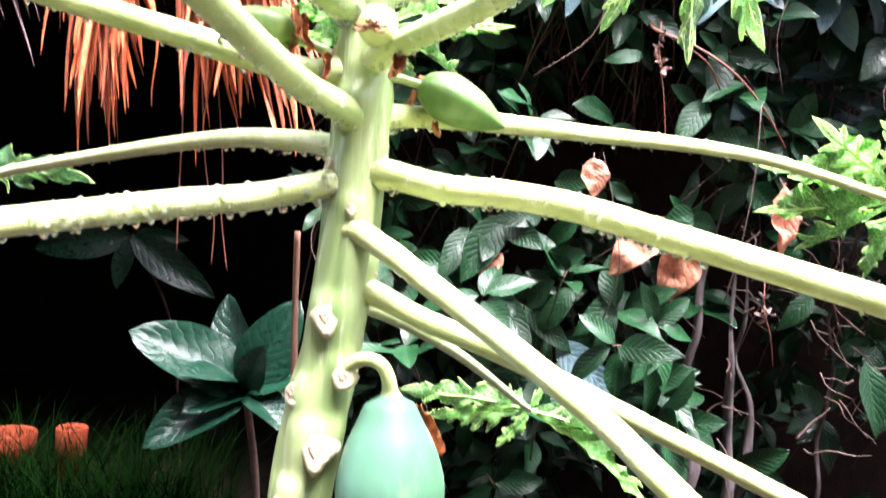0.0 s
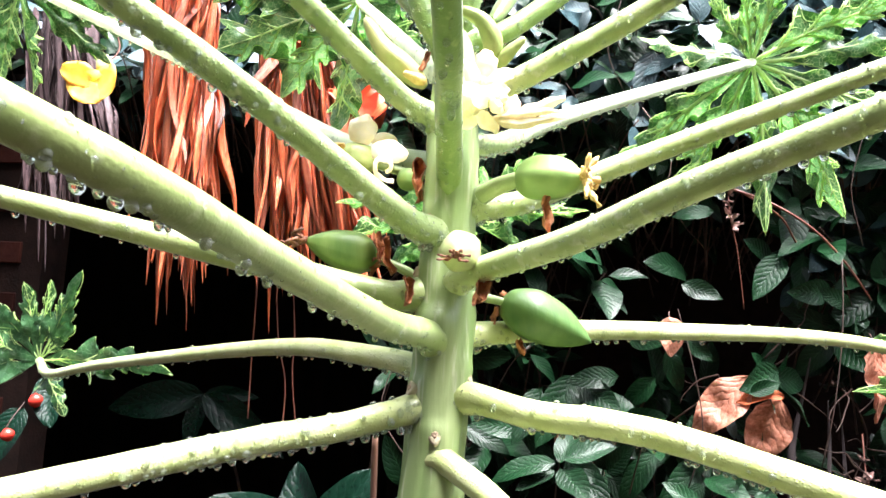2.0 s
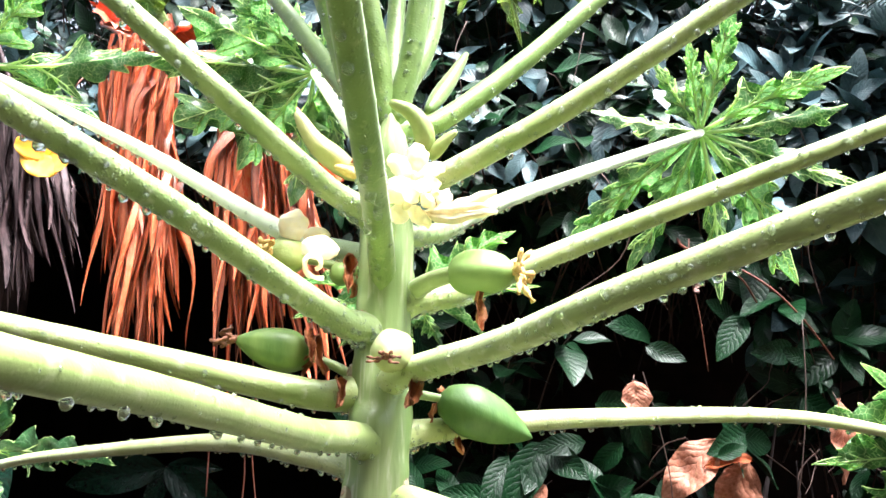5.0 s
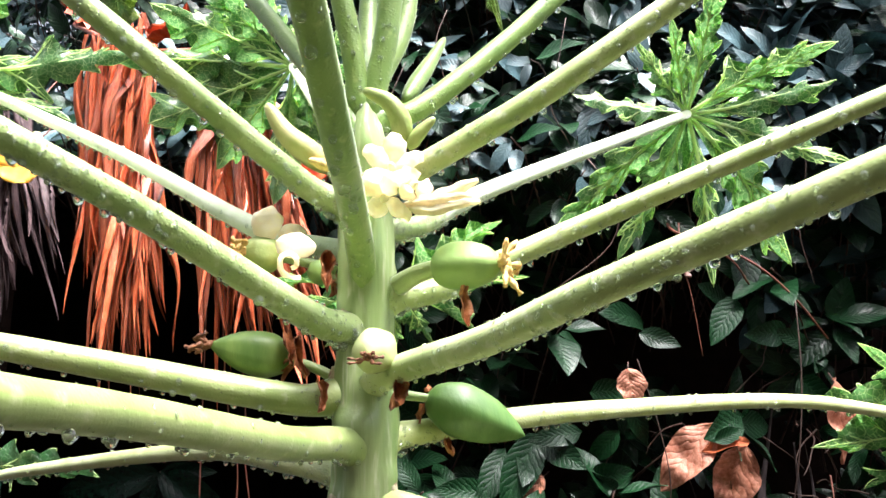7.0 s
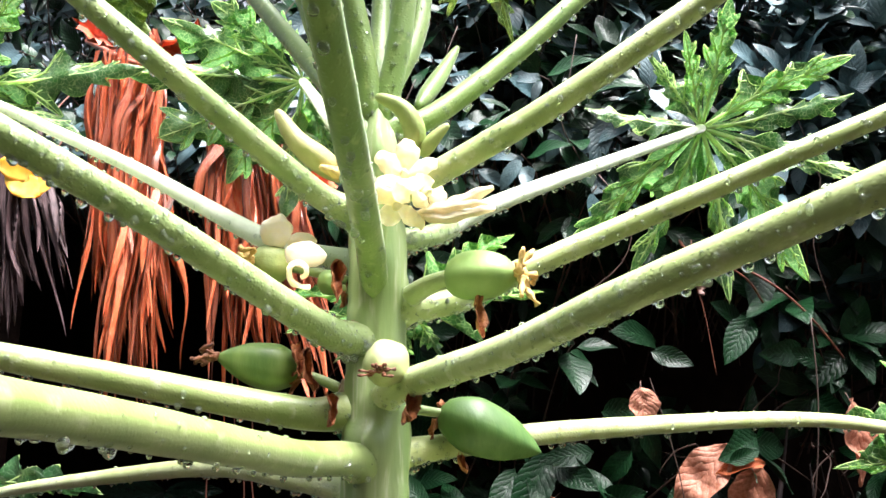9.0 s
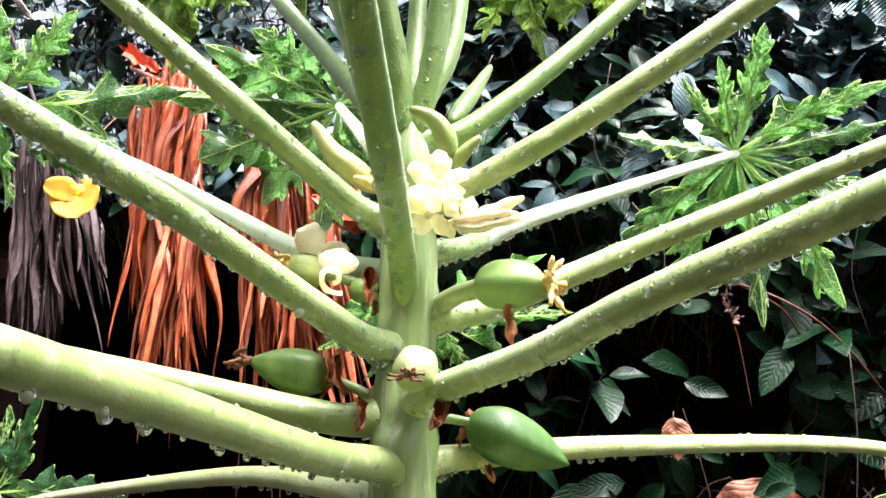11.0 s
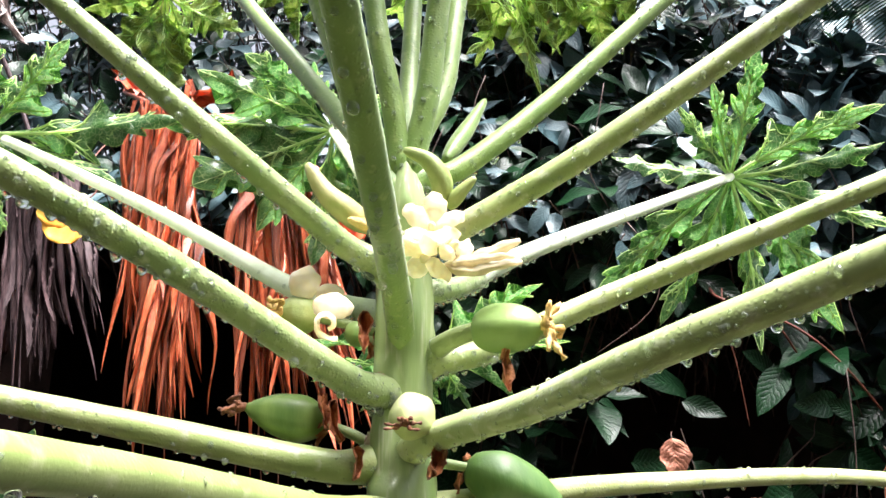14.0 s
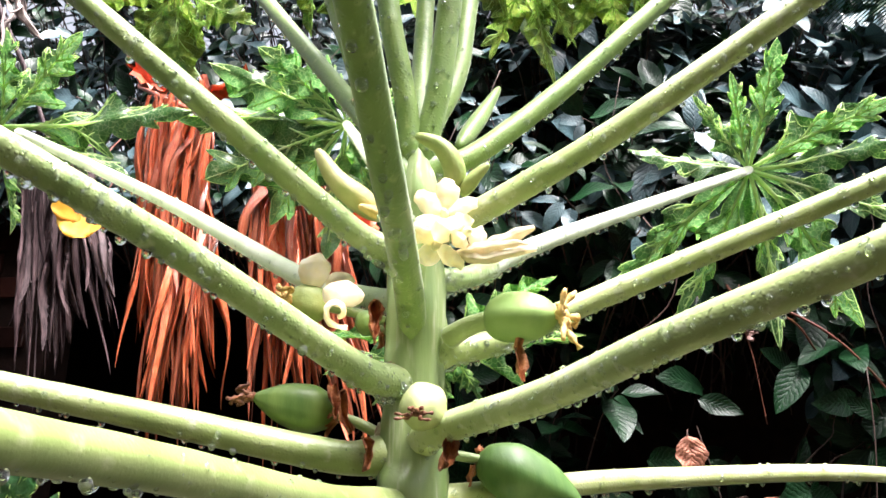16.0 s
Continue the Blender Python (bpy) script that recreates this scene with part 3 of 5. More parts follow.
PT["P6"] = petiole([(-0.009, 0.768, 1.012), (-0.006, 0.71, 1.039), (-0.0, 0.65, 1.047), (0.004, 0.56, 1.083)], 0.0180, 0.0125, 0.12, mat=M_PETIOLE_YOUNG, drops=40, size=0.0021, seed=6, flare=1.0, foot_long=0.06)
PT["P6b"] = petiole([(-0.019, 0.81, 1.102), (-0.036, 0.79, 1.132), (-0.053, 0.79, 1.184), (-0.072, 0.79, 1.24)], 0.0175, 0.0165, 0.16, mat=M_PETIOLE_YOUNG, drops=50, seed=7)
PT["P7"] = petiole([(-0.019, 0.79, 1.052), (-0.048, 0.765, 1.064), (-0.109, 0.7, 1.111), (-0.184, 0.67, 1.174)], 0.0165, 0.0102, 0.18, drops=90, seed=8)
PT["P8"] = petiole([(-0.023, 0.81, 1.108), (-0.073, 0.86, 1.19), (-0.19, 0.95, 1.355)], 0.0155, 0.0135, 0.18, mat=M_PETIOLE_YOUNG, drops=50, seed=9)
PT["P9"] = petiole([(-0.014, 0.78, 0.975), (-0.036, 0.75, 0.979), (-0.09, 0.67, 1.015), (-0.121, 0.62, 1.033), (-0.15, 0.585, 1.049)], 0.0190, 0.0122, 0.1, drops=130, seed=10, size=0.0021)
PT["P10"] = petiole([(-0.028, 0.81, 1.026), (-0.109, 0.88, 1.063), (-0.312, 1.04, 1.189), (-0.614, 1.2, 1.355)], 0.016, 0.013, 0, mat=M_PETIOLE_SHEEN, green_foot=0.42, drops=90, seed=11)
PT["PL"] = petiole([(-0.017, 0.81, 1.08), (-0.068, 0.95, 1.168), (-0.259, 1.5, 1.488)], 0.0150, 0.0150, 0, mat=M_PETIOLE_SHEEN, drops=30, seed=12)
PT["P11"] = petiole([(-0.024, 0.79, 0.937), (-0.053, 0.775, 0.934), (-0.148, 0.745, 0.953), (-0.234, 0.72, 0.97)], 0.0200, 0.0118, 0.12, mat=M_PETIOLE_SILVER, drops=120, seed=13, size=0.0018, flank=1.2)
PT["P12"] = petiole([(-0.012, 0.77, 0.907), (-0.033, 0.69, 0.911), (-0.048, 0.56, 0.9235), (-0.05, 0.468, 0.929), (-0.063, 0.417, 0.936)], 0.0195, 0.011, 0.06, mat=M_PETIOLE_LOW, drops=170, seed=14, size=0.0015, foot_long=0.05, flank=0.9)
PT["P13"] = petiole([(-0.029, 0.8, 0.888), (-0.077, 0.84, 0.896), (-0.176, 0.93, 0.899), (-0.4, 1.08, 0.877), (-0.505, 1.15, 0.862), (-0.53, 1.165, 0.876)], 0.016, 0.0095, 0, mat=M_PETIOLE_CREAM, drops=110, seed=15)
PT["P14"] = petiole([(-0.019, 0.785, 0.864), (-0.0407, 0.772, 0.8585), (-0.072, 0.752, 0.8497), (-0.1011, 0.732, 0.8445), (-0.1276, 0.712, 0.8383), (-0.1516, 0.692, 0.8324), (-0.1827, 0.662, 0.8245)], 0.0175, 0.0148, 0.16, mat=M_PETIOLE_CREAM, drops=100, seed=16, size=0.0025)
PT["P15"] = petiole([(-0.007, 0.79, 0.909), (0.032, 0.82, 0.915), (0.149, 0.93, 0.926), (0.34, 1.06, 0.931), (0.521, 1.16, 0.907)], 0.016, 0.0105, 0.03, mat=M_PETIOLE_CREAM, drops=130, seed=17)
PT["P16"] = petiole([(-0.005, 0.785, 0.874), (0.0487, 0.77, 0.8632), (0.0827, 0.76, 0.8616), (0.1148, 0.75, 0.8575), (0.1448, 0.74, 0.8509), (0.1729, 0.73, 0.843), (0.1989, 0.72, 0.8359)], 0.0185, 0.016, 0.16, mat=M_PETIOLE_CREAM, drops=100, seed=18, flank=1.5)
PT["P17"] = petiole([(-0.0161, 0.78, 0.8367), (0.0116, 0.765, 0.8232), (0.0425, 0.74, 0.8042), (0.0893, 0.7, 0.7759), (0.1356, 0.655, 0.7469), (0.1574, 0.625, 0.7299)], 0.016, 0.0122, 0.1, mat=M_PETIOLE_CREAM, drops=0, seed=19, turn=(0.1, -0.99, 0), flare=1.0)
PT["P18"] = petiole([(-0.004, 0.79, 0.798), (0.042, 0.79, 0.776), (0.115, 0.8, 0.748), (0.298, 0.83, 0.665)], 0.0155, 0.0130, 0.16, mat=M_PETIOLE_CREAM, drops=0, seed=20)
PT["P19"] = petiole([(-0.006, 0.79, 1.126), (0.001, 0.79, 1.166), (0.008, 0.79, 1.233)], 0.0160, 0.0165, 0.16, mat=M_PETIOLE_YOUNG, drops=40, seed=21, flare=1.1)
PT["P19b"] = petiole([(-0.005, 0.81, 1.134), (0.008, 0.82, 1.189), (0.015, 0.84, 1.265)], 0.0150, 0.0150, 0.16, mat=M_PETIOLE_YOUNG, drops=30, seed=22, flare=1.1)
PT["P20"] = petiole([(-0.017, 0.81, 1.15), (-0.018, 0.83, 1.201), (-0.019, 0.85, 1.274)], 0.0140, 0.0130, 0.16, mat=M_PETIOLE_YOUNG, drops=20, seed=23, flare=1.1)
PT["P21"] = petiole([(-0.014, 0.79, 1.126), (-0.02, 0.785, 1.157), (-0.029, 0.78, 1.204), (-0.033, 0.78, 1.23)], 0.0150, 0.0140, 0.16, mat=M_PETIOLE_YOUNG, drops=30, seed=24, flare=1.1)
PT["P22"] = petiole([(-0.001, 0.8, 0.788), (0.054, 0.92, 0.742), (0.137, 1.08, 0.662)], 0.0120, 0.0070, 0, drops=0, seed=25)
PT["PB"] = petiole([(-0.014, 0.8, 0.99), (-0.027, 0.95, 1.023), (-0.043, 1.13, 1.06)], 0.0120, 0.0080, 0, drops=10, seed=26)


def lobe_edge(r, half, wide, cut):
    """One half of a lobe's outline, from the leaf's centre to the lobe's tip: forward-pointing side lobes parted by rounded bays. Also the side lobes' tips."""
    joined = r.uniform(0.22, 0.3)
    room = min(1.0, 0.45 + half * 2.2) * wide
    edge, tips = [(0.05, 0.05 * half), (joined * 0.6, joined * 0.58 * half), (joined, joined * half * 0.75)], []
    s0, reach = joined + r.uniform(0.03, 0.06), 0.2
    for k in range(4):
        w = reach * room * r.uniform(0.7, 1.3)
        bay = r.uniform(0.028, 0.05) * (1.0 - 0.15 * k)
        bay += (1 - cut) * 0.75 * max(0.0, w - bay)
        b = r.uniform(0.075, 0.11)
        ahead = r.uniform(0.02, 0.06)
        edge += [(s0, bay), (s0 + 0.02, bay + 0.3 * (w - bay)), (s0 + 0.45 * b + 0.5 * ahead, bay + 0.75 * (w - bay)), (s0 + b + ahead, w), (s0 + b + ahead, w * 0.9), (s0 + b + 0.5 * ahead, bay + 0.5 * (w - bay)), (s0 + b, bay + 0.12 * (w - bay))]
        tips.append((s0 + b + ahead * 0.85, w * 0.95))
        s0 += b + r.uniform(0.03, 0.055)
        reach *= 0.8
    last = edge[-1]
    edge += [(last[0] + (1 - last[0]) * 0.3, last[1] * 1.2), (last[0] + (1 - last[0]) * 0.75, last[1] * 0.6), (0.985, 0.006)]
    for _ in range(2):
        soft_edge = [edge[0]]
        for (a0, b0), (a1, b1) in zip(edge, edge[1:]):
            soft_edge += [(a0 * 0.75 + a1 * 0.25, b0 * 0.75 + b1 * 0.25), (a0 * 0.25 + a1 * 0.75, b0 * 0.25 + b1 * 0.75)]
        edge = soft_edge + [edge[-1]]
    return edge, tips


def papaya_leaf(stalk, centre, normal, lobes, scale, seed, mat=M_LEAF, fold=0.42, droop=0.25, label="", vein_size=1.0, flat_share=0.6, wide=1.0, cut=1.0):
    """A palmate leaf of deeply cut lobes. normal: the way its upper face looks; lobes: (degrees from up, length, how deeply cut where it differs) seen against it."""
    r = random.Random(seed)
    centre, nrm = Vector(centre), Vector(normal).normalized()
    right = nrm.cross(Vector((0, 0, 1))).normalized()
    up = right.cross(nrm).normalized()
    verts, faces, ribs = [], [], []
    angles = [lobe[0] % 360 for lobe in lobes]
    for a, length, *own in lobes:
        gaps = [min((b - a) % 360, (a - b) % 360) for b in angles if 1 < (b - a) % 360 < 359]
        half = math.tan(radians(min(26, 0.55 * min(gaps or [50]))))
        A = radians(a)
        veins = bmesh.new()
        ribs.append(veins)
        d = right * math.sin(A) + up * math.cos(A)
        p0 = right * math.cos(A) - up * math.sin(A)
        L = length * scale
        dr, ph, bend = droop * r.uniform(0.2, 1.5), r.random() * 6, r.uniform(-0.14, 0.14)
        roll = r.gauss(0, 0.28) if r.random() < flat_share else r.choice((-1, 1)) * r.uniform(0.5, 1.0)
        lift = r.uniform(-0.02, 0.02)
        thin = (L / 0.15) ** 0.5 * vein_size
        for sign in (-1, 1):
            turn = fold * (r.uniform(0.0, 1.3) if r.random() < 0.6 else r.uniform(1.6, 3.0))
            curl = r.uniform(-3.2, 1.4)

            def place(s, t, lift=lift, roll=roll, turn=turn, curl=curl, sign=sign):
                w = roll * min(1.0, s * 2.2)
                p, n2 = p0 * math.cos(w) + nrm * math.sin(w), nrm * math.cos(w) - p0 * math.sin(w)
                x = t * math.cos(turn)
                z = t * math.sin(turn) + curl * t * t + 0.3 * t * math.sin(22 * s + ph + sign) + 0.02 * math.sin(8 * s + ph) * s - dr * s * s + lift * s
                return centre + d * (L * s) + p * (L * (sign * x + bend * s * s)) + n2 * (L * z)

            out, tips = lobe_edge(r, half, wide, own[0] if own else cut)
            flat = bmesh.new()
            mv = [flat.verts.new((k / 16 * 0.99, 0, 0)) for k in range(17)]
            ov = [flat.verts.new((s, t, 0)) for s, t in out]
            flat.faces.new(mv + ov[::-1])
            bmesh.ops.triangulate(flat, faces=flat.faces[:])
            for _ in range(2):
                bmesh.ops.subdivide_edges(flat, edges=[e for e in flat.edges if e.calc_length() > 0.07], cuts=1)
                bmesh.ops.triangulate(flat, faces=flat.faces[:])
            flat.verts.index_update()
            base = len(verts)
            for v in flat.verts:
                w = place(v.co.x, v.co.y)
                verts.append(w + nrm * (0.0022 * noise.noise(w * 60) + 0.007 * noise.noise(w * 17)))
            for f in flat.faces:
                q = [base + v.index for v in f.verts]
                faces.append(q if sign > 0 else q[::-1])
            flat.free()
            rim = [place(s, t) for s, t in out[8::2]]
            rings(veins, rim, lambda s: 0.00042 * thin, 4)
            for k, q in enumerate(tips):
                s0 = max(0.12, q[0] - 0.24 + 0.03 * k)
                way = [(s0 + (q[0] - s0) * u, q[1] * u ** 1.15) for u in (0, 0.25, 0.5, 0.75, 0.97)]
                rings(veins, [place(*w) for w in way], lambda s: 0.0014 * thin * (1 - 0.65 * s), 5)
                for (s1, t1) in way[1:4]:
                    for e in (-1, 1):
                        ln = [place(s1 + e * 0.012 * u + 0.022 * u, max(0.002, t1 + (0.024 if e < 0 else -0.014) * u)) for u in (0, 0.6, 1.2)]
                        rings(veins, ln, lambda s: 0.0008 * thin * (1 - 0.6 * s), 4)
            for s0 in (0.08, 0.14, 0.2, 0.27, 0.34, 0.41, 0.48, 0.55, 0.62, 0.69, 0.76, 0.83, 0.89):
                w = 0.55 * half * s0 if s0 < 0.25 else 0.042 - 0.02 * s0
                ln = [place(s0 + u * w * 1.1, u * w) for u in (0, 0.5, 0.95)]
                rings(veins, ln, lambda s: 0.0008 * thin * (1 - 0.6 * s), 4)
            if sign > 0:
                rings(veins, [place(k / 14, 0) for k in range(15)], lambda s: 0.0021 * thin * (1 - 0.82 * s), 6)
    me = bpy.data.meshes.new("blade")
    me.from_pydata(verts, [], faces)
    blade = bmesh.new()
    blade.from_mesh(me)
    bpy.data.meshes.remove(me)
    bmesh.ops.remove_doubles(blade, verts=blade.verts, dist=0.0003)
    b = part("leaf_blade", blade, mat, stalk, label or "deeply lobed green papaya leaf")
    for v in ribs:
        part("leaf_rib", v, M_VEIN, stalk)
    return b


papaya_leaf(PT["P5"], (0.322, 1.32, 1.308), (0.1, 0.9, 0.35), [(16, 210), (-9, 160), (-33, 155), (-80, 195), (-124, 305), (-157, 270), (167, 285), (139, 300), (112, 265), (88, 225), (60, 255)], 0.00078, 3, vein_size=1.3, wide=0.85, fold=0.34, droop=0.14, flat_share=0.8, cut=0.8)
papaya_leaf(PT["PL"], (-0.259, 1.5, 1.488), (-0.15, 0.9, 0.35), [(-87, 310), (-64, 260), (-44, 205), (-14, 120), (20, 110), (-112, 265), (-138, 230), (-172, 250), (160, 150), (125, 150), (90, 130), (55, 120)], 0.00092, 4, droop=0.12, flat_share=0.9, wide=1.4, cut=0.6, fold=0.3, vein_size=1.2)
papaya_leaf(PT["P10"], (-0.66, 1.22, 1.375), (-0.1, 0.9, 0.35), [(43, 260), (91, 385), (12, 190), (107, 290), (128, 235), (176, 215), (-160, 200), (-120, 240), (-80, 250), (-40, 220)], 0.00068, 5, droop=0.12, flat_share=0.95, wide=1.05, cut=0.75, fold=0.3, vein_size=1.2)
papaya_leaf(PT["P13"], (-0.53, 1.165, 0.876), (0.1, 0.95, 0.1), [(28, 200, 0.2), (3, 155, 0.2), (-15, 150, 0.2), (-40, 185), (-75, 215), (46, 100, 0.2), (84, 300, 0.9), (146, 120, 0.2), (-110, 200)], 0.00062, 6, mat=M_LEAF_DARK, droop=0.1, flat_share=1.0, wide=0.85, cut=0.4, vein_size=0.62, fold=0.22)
papaya_leaf(PT["P15"], (0.552, 1.18, 0.908), (0.2, 0.9, 0.4), [(-50, 230), (-76, 270), (-102, 250), (-128, 200), (-160, 160), (-20, 200), (20, 180), (60, 200), (100, 220), (150, 160)], 0.00064, 7, droop=0.15, flat_share=0.9, wide=1.2)
papaya_leaf(PT["P22"], (0.137, 1.08, 0.662), (0.1, 0.75, 0.5), [(-77, 215), (-104, 175), (-158, 100), (124, 275), (100, 180), (20, 60), (-40, 80)], 0.00062, 8, droop=0.1, flat_share=0.9, wide=1.0, cut=0.75, vein_size=0.65)
papaya_leaf(PT["PB"], (-0.045, 1.15, 1.063), (0.0, 0.75, 0.5), [(62, 260), (92, 270), (118, 200), (150, 150), (-80, 250), (-106, 250), (-134, 200), (-160, 150), (180, 140)], 0.00054, 9, droop=0.1, flat_share=0.95, wide=1.15, vein_size=0.7)
YELLOWING = "yellowing lobed papaya leaf lit from behind"
papaya_leaf(PT["P8"], (-0.443, 1.25, 1.595), (-0.1, 0.6, 0.6), [(-140, 170), (-168, 220), (160, 150), (125, 170), (-105, 170), (-70, 160), (60, 160), (0, 150)], 0.00068, 10, mat=M_LEAF_YELLOW, label=YELLOWING, wide=1.7)
papaya_leaf(PT["P4"], (0.048, 1.28, 1.602), (0.1, 0.6, 0.6), [(-150, 190), (176, 240), (145, 180), (110, 190), (-110, 190), (-60, 180), (60, 180), (0, 170)], 0.00068, 11, mat=M_LEAF_YELLOW, label=YELLOWING, wide=1.5)
papaya_leaf(PT["P3"], (0.154, 1.3, 1.62), (0.1, 0.6, 0.6), [(-155, 180), (175, 190), (140, 170), (100, 180), (-120, 170), (-60, 170), (60, 170), (0, 170)], 0.00068, 12, mat=M_LEAF_YELLOW, label=YELLOWING, wide=1.5)
papaya_leaf(PT["P6b"], (-0.226, 1.2, 1.589), (-0.1, 0.6, 0.6), [(-170, 170), (155, 150), (120, 150), (-130, 150), (-80, 150), (60, 150), (0, 150)], 0.00062, 13, mat=M_LEAF_YELLOW, label=YELLOWING, wide=1.5)

# unseen leaves added on top stalks to shade the crown and warm its light
for k, (key, face) in enumerate((("P20", (0.0, 0.2, 1)), ("P21", (-0.2, -0.3, 1)))):
    papaya_leaf(PT[key], LEAF_AT[PT[key].name], face, [(a, 220 + 40 * ((a + k) % 3)) for a in range(-160, 170, 40)], 0.0007, 30 + k, mat=M_LEAF_YELLOW, droop=0.08, label="unseen yellow-green leaf added to shade the crown")


leaf_scar((-0.025, 0.768, 0.778), (0.0, -1, 0.25), 0.0085)
leaf_scar((-0.019, 0.766, 0.694), (0.0, -1, 0.25), 0.0105)
leaf_scar((-0.0, 0.768, 0.741), (0.0, -1, 0.25), 0.007)
leaf_scar((-0.04, 0.785, 0.727), (-0.6, -1, 0.25), 0.007)
leaf_scar((-0.019, 0.772, 0.915), (0.0, -1, 0.25), 0.007)
leaf_scar((-0.016, 0.772, 0.915), (0.0, -1, 0.25), 0.007)
leaf_scar((-0.043, 0.775, 0.659), (0.0, -1, 0.25), 0.008)
build_trunk()


def fruit(base, tip, width, mat, profile, label, foot=None, foot_d=0.006, star=None, dried=True, seed=1, star_size=1.0):
    """A fruit from its stalk end to its tip; foot: where the stalk leaves the trunk; star: the colour of the withered stigma."""
    r = random.Random(seed)
    base, tip = Vector(base), Vector(tip)
    way = (tip - base)
    L = way.length
    line = [base + way * (k / 24) for k in range(25)]
    prof = profile_curve(profile)
    bm = rings(bmesh.new(), line, lambda s: max(0.0004, prof(s) * width * 0.5), 30, ridge=lambda s, a: 1 + (0.012 if width > 0.05 else 0.034) * math.cos(5 * a) + 0.008 * math.sin(11 * a + 2 * s))
    ob = part("fruit", bm, mat, tree, label)
    way.normalize()
    if foot:
        mid = (Vector(foot) + base) / 2 + Vector((0, 0, 0.001))
        part("fruit_stalk", tube([foot, mid, base + way * 0.002], lambda s: foot_d * 0.5 * (1.2 - 0.3 * s), 10), M_PETIOLE, ob, "green fruit stalk")
    if dried:
        for k in range(5):
            a = r.random() * 6.28
            s1 = way.orthogonal().normalized()
            s2 = way.cross(s1)
            o = s1 * math.cos(a) + s2 * math.sin(a)
            b = base + o * width * 0.16
            e = b + o * width * r.uniform(0.1, 0.3) + way * (L * r.uniform(-0.05, 0.15)) + Vector((0, 0, -r.uniform(0.002, 0.012)))
            part("dried_petal", petal_shape(bmesh.new(), b, e, o + Vector((0, 0, 0.3)), 0.0034, 0.0008, r.uniform(-0.3, 0.5), cup=0.6, crumple=0.002), M_DRIED, ob, "shrivelled rust-brown petal")
    if star:
        bm = bmesh.new()
        s1 = way.orthogonal().normalized()
        s2 = way.cross(s1)
        for k in range(7):
            a = k * 0.9 + r.random() * 2.2
            o = s1 * math.cos(a) + s2 * math.sin(a)
            pts = [tip - way * 0.001, tip + way * 0.002 + o * 0.0025, tip + way * r.uniform(0.001, 0.005) + o * r.uniform(0.002, 0.008) + Vector((r.uniform(-0.003, 0.003), 0, r.uniform(-0.003, 0.002))), tip + way * r.uniform(0.0, 0.008) + o * r.uniform(0.003, 0.0115) + Vector((r.uniform(-0.004, 0.004), 0, r.uniform(-0.005, 0.002)))]
            if star is M_DRIED_DARK and abs(way.z) < 0.8:
                pts = [Vector((p.x, p.y, tip.z + (p.z - tip.z) * 0.45)) for p in pts]
            rings(bm, spline(pts, 4), lambda s: (0.0019 if star is M_STIGMA else 0.0012) * (1 - 0.5 * s) * (1 + 0.55 * math.sin(s * 17 + k)), 7)
        for v in bm.verts:
            v.co = tip + (v.co - tip) * star_size
        part("stigma", bm, star, ob, "withered branching stigma")
    return ob


POINTED = [(0, 0.25), (0.06, 0.62), (0.25, 0.98), (0.42, 1.0), (0.65, 0.82), (0.85, 0.45), (0.96, 0.16), (1, 0.03)]
BLUNT = [(0, 0.3), (0.07, 0.72), (0.3, 1.0), (0.6, 0.98), (0.82, 0.75), (0.94, 0.4), (1, 0.14)]
PEAR = [(0, 0.2), (0.03, 0.42), (0.14, 0.6), (0.32, 0.86), (0.55, 1.0), (0.8, 0.85), (0.94, 0.45), (1, 0.05)]
fruit(*[(0.025, 0.8, 0.934), (0.084, 0.815, 0.91)], 0.0325, M_FRUIT, POINTED, "smooth dark green unripe papaya", foot=(-0.004, 0.785, 0.935), star=None, seed=2)
fruit(*[(-0.057, 0.79, 0.958), (-0.104, 0.775, 0.967)], 0.0275, M_FRUIT_MID, POINTED, "small green unripe papaya with rusty withered petals", foot=(-0.028, 0.79, 0.945), star=M_DRIED_DARK, seed=3, star_size=1.45)
fruit(*[(0.033, 0.77, 1.009), (0.073, 0.755, 1.007)], 0.0275, M_FRUIT_LIGHT, BLUNT, "small green unripe papaya with an ochre stigma", foot=(0.009, 0.785, 1.001), foot_d=0.011, star=M_STIGMA, dried=False, seed=4, star_size=1.35)
fruit(*[(-0.064, 0.78, 1.02), (-0.081, 0.763, 1.021)], 0.0230, M_BUD_GREEN, BLUNT, "tiny light green papaya among flowers", foot=(-0.03, 0.79, 1.012), star=M_STIGMA, dried=False, seed=5)
fruit(*[(0.001, 0.765, 0.963), (-0.0, 0.737, 0.954)], 0.0245, M_FRUIT_CREAM, BLUNT, "pale cream-green young papaya seen end on", foot=(-0.01, 0.785, 0.950), star=M_DRIED_DARK, dried=False, seed=6)
fruit(*[(0.02, 0.77, 0.73), (0.028, 0.76, 0.623)], 0.0690, M_FRUIT_BLUE, PEAR, "large blue-green unripe papaya with a pale bloom", dried=False, seed=7)
part("fruit_stalk", tube([(-0.014, 0.775, 0.741), (0.001, 0.768, 0.752), (0.013, 0.765, 0.751), (0.019, 0.766, 0.742), (0.021, 0.77, 0.728)], lambda s: 0.0055 - 0.001 * math.sin(3 * s) + 0.0028 * max(0, s - 0.9) * 10, 12), M_PETIOLE_CREAM, tree, "bent pale green stalk of the large fruit")
fruit(*[(-0.035, 0.79, 1.012), (-0.045, 0.78, 1.01)], 0.0150, M_FRUIT_LIGHT, BLUNT, "tiny green papaya with rusty petals", foot=(-0.025, 0.79, 1.0), star=None, seed=8)


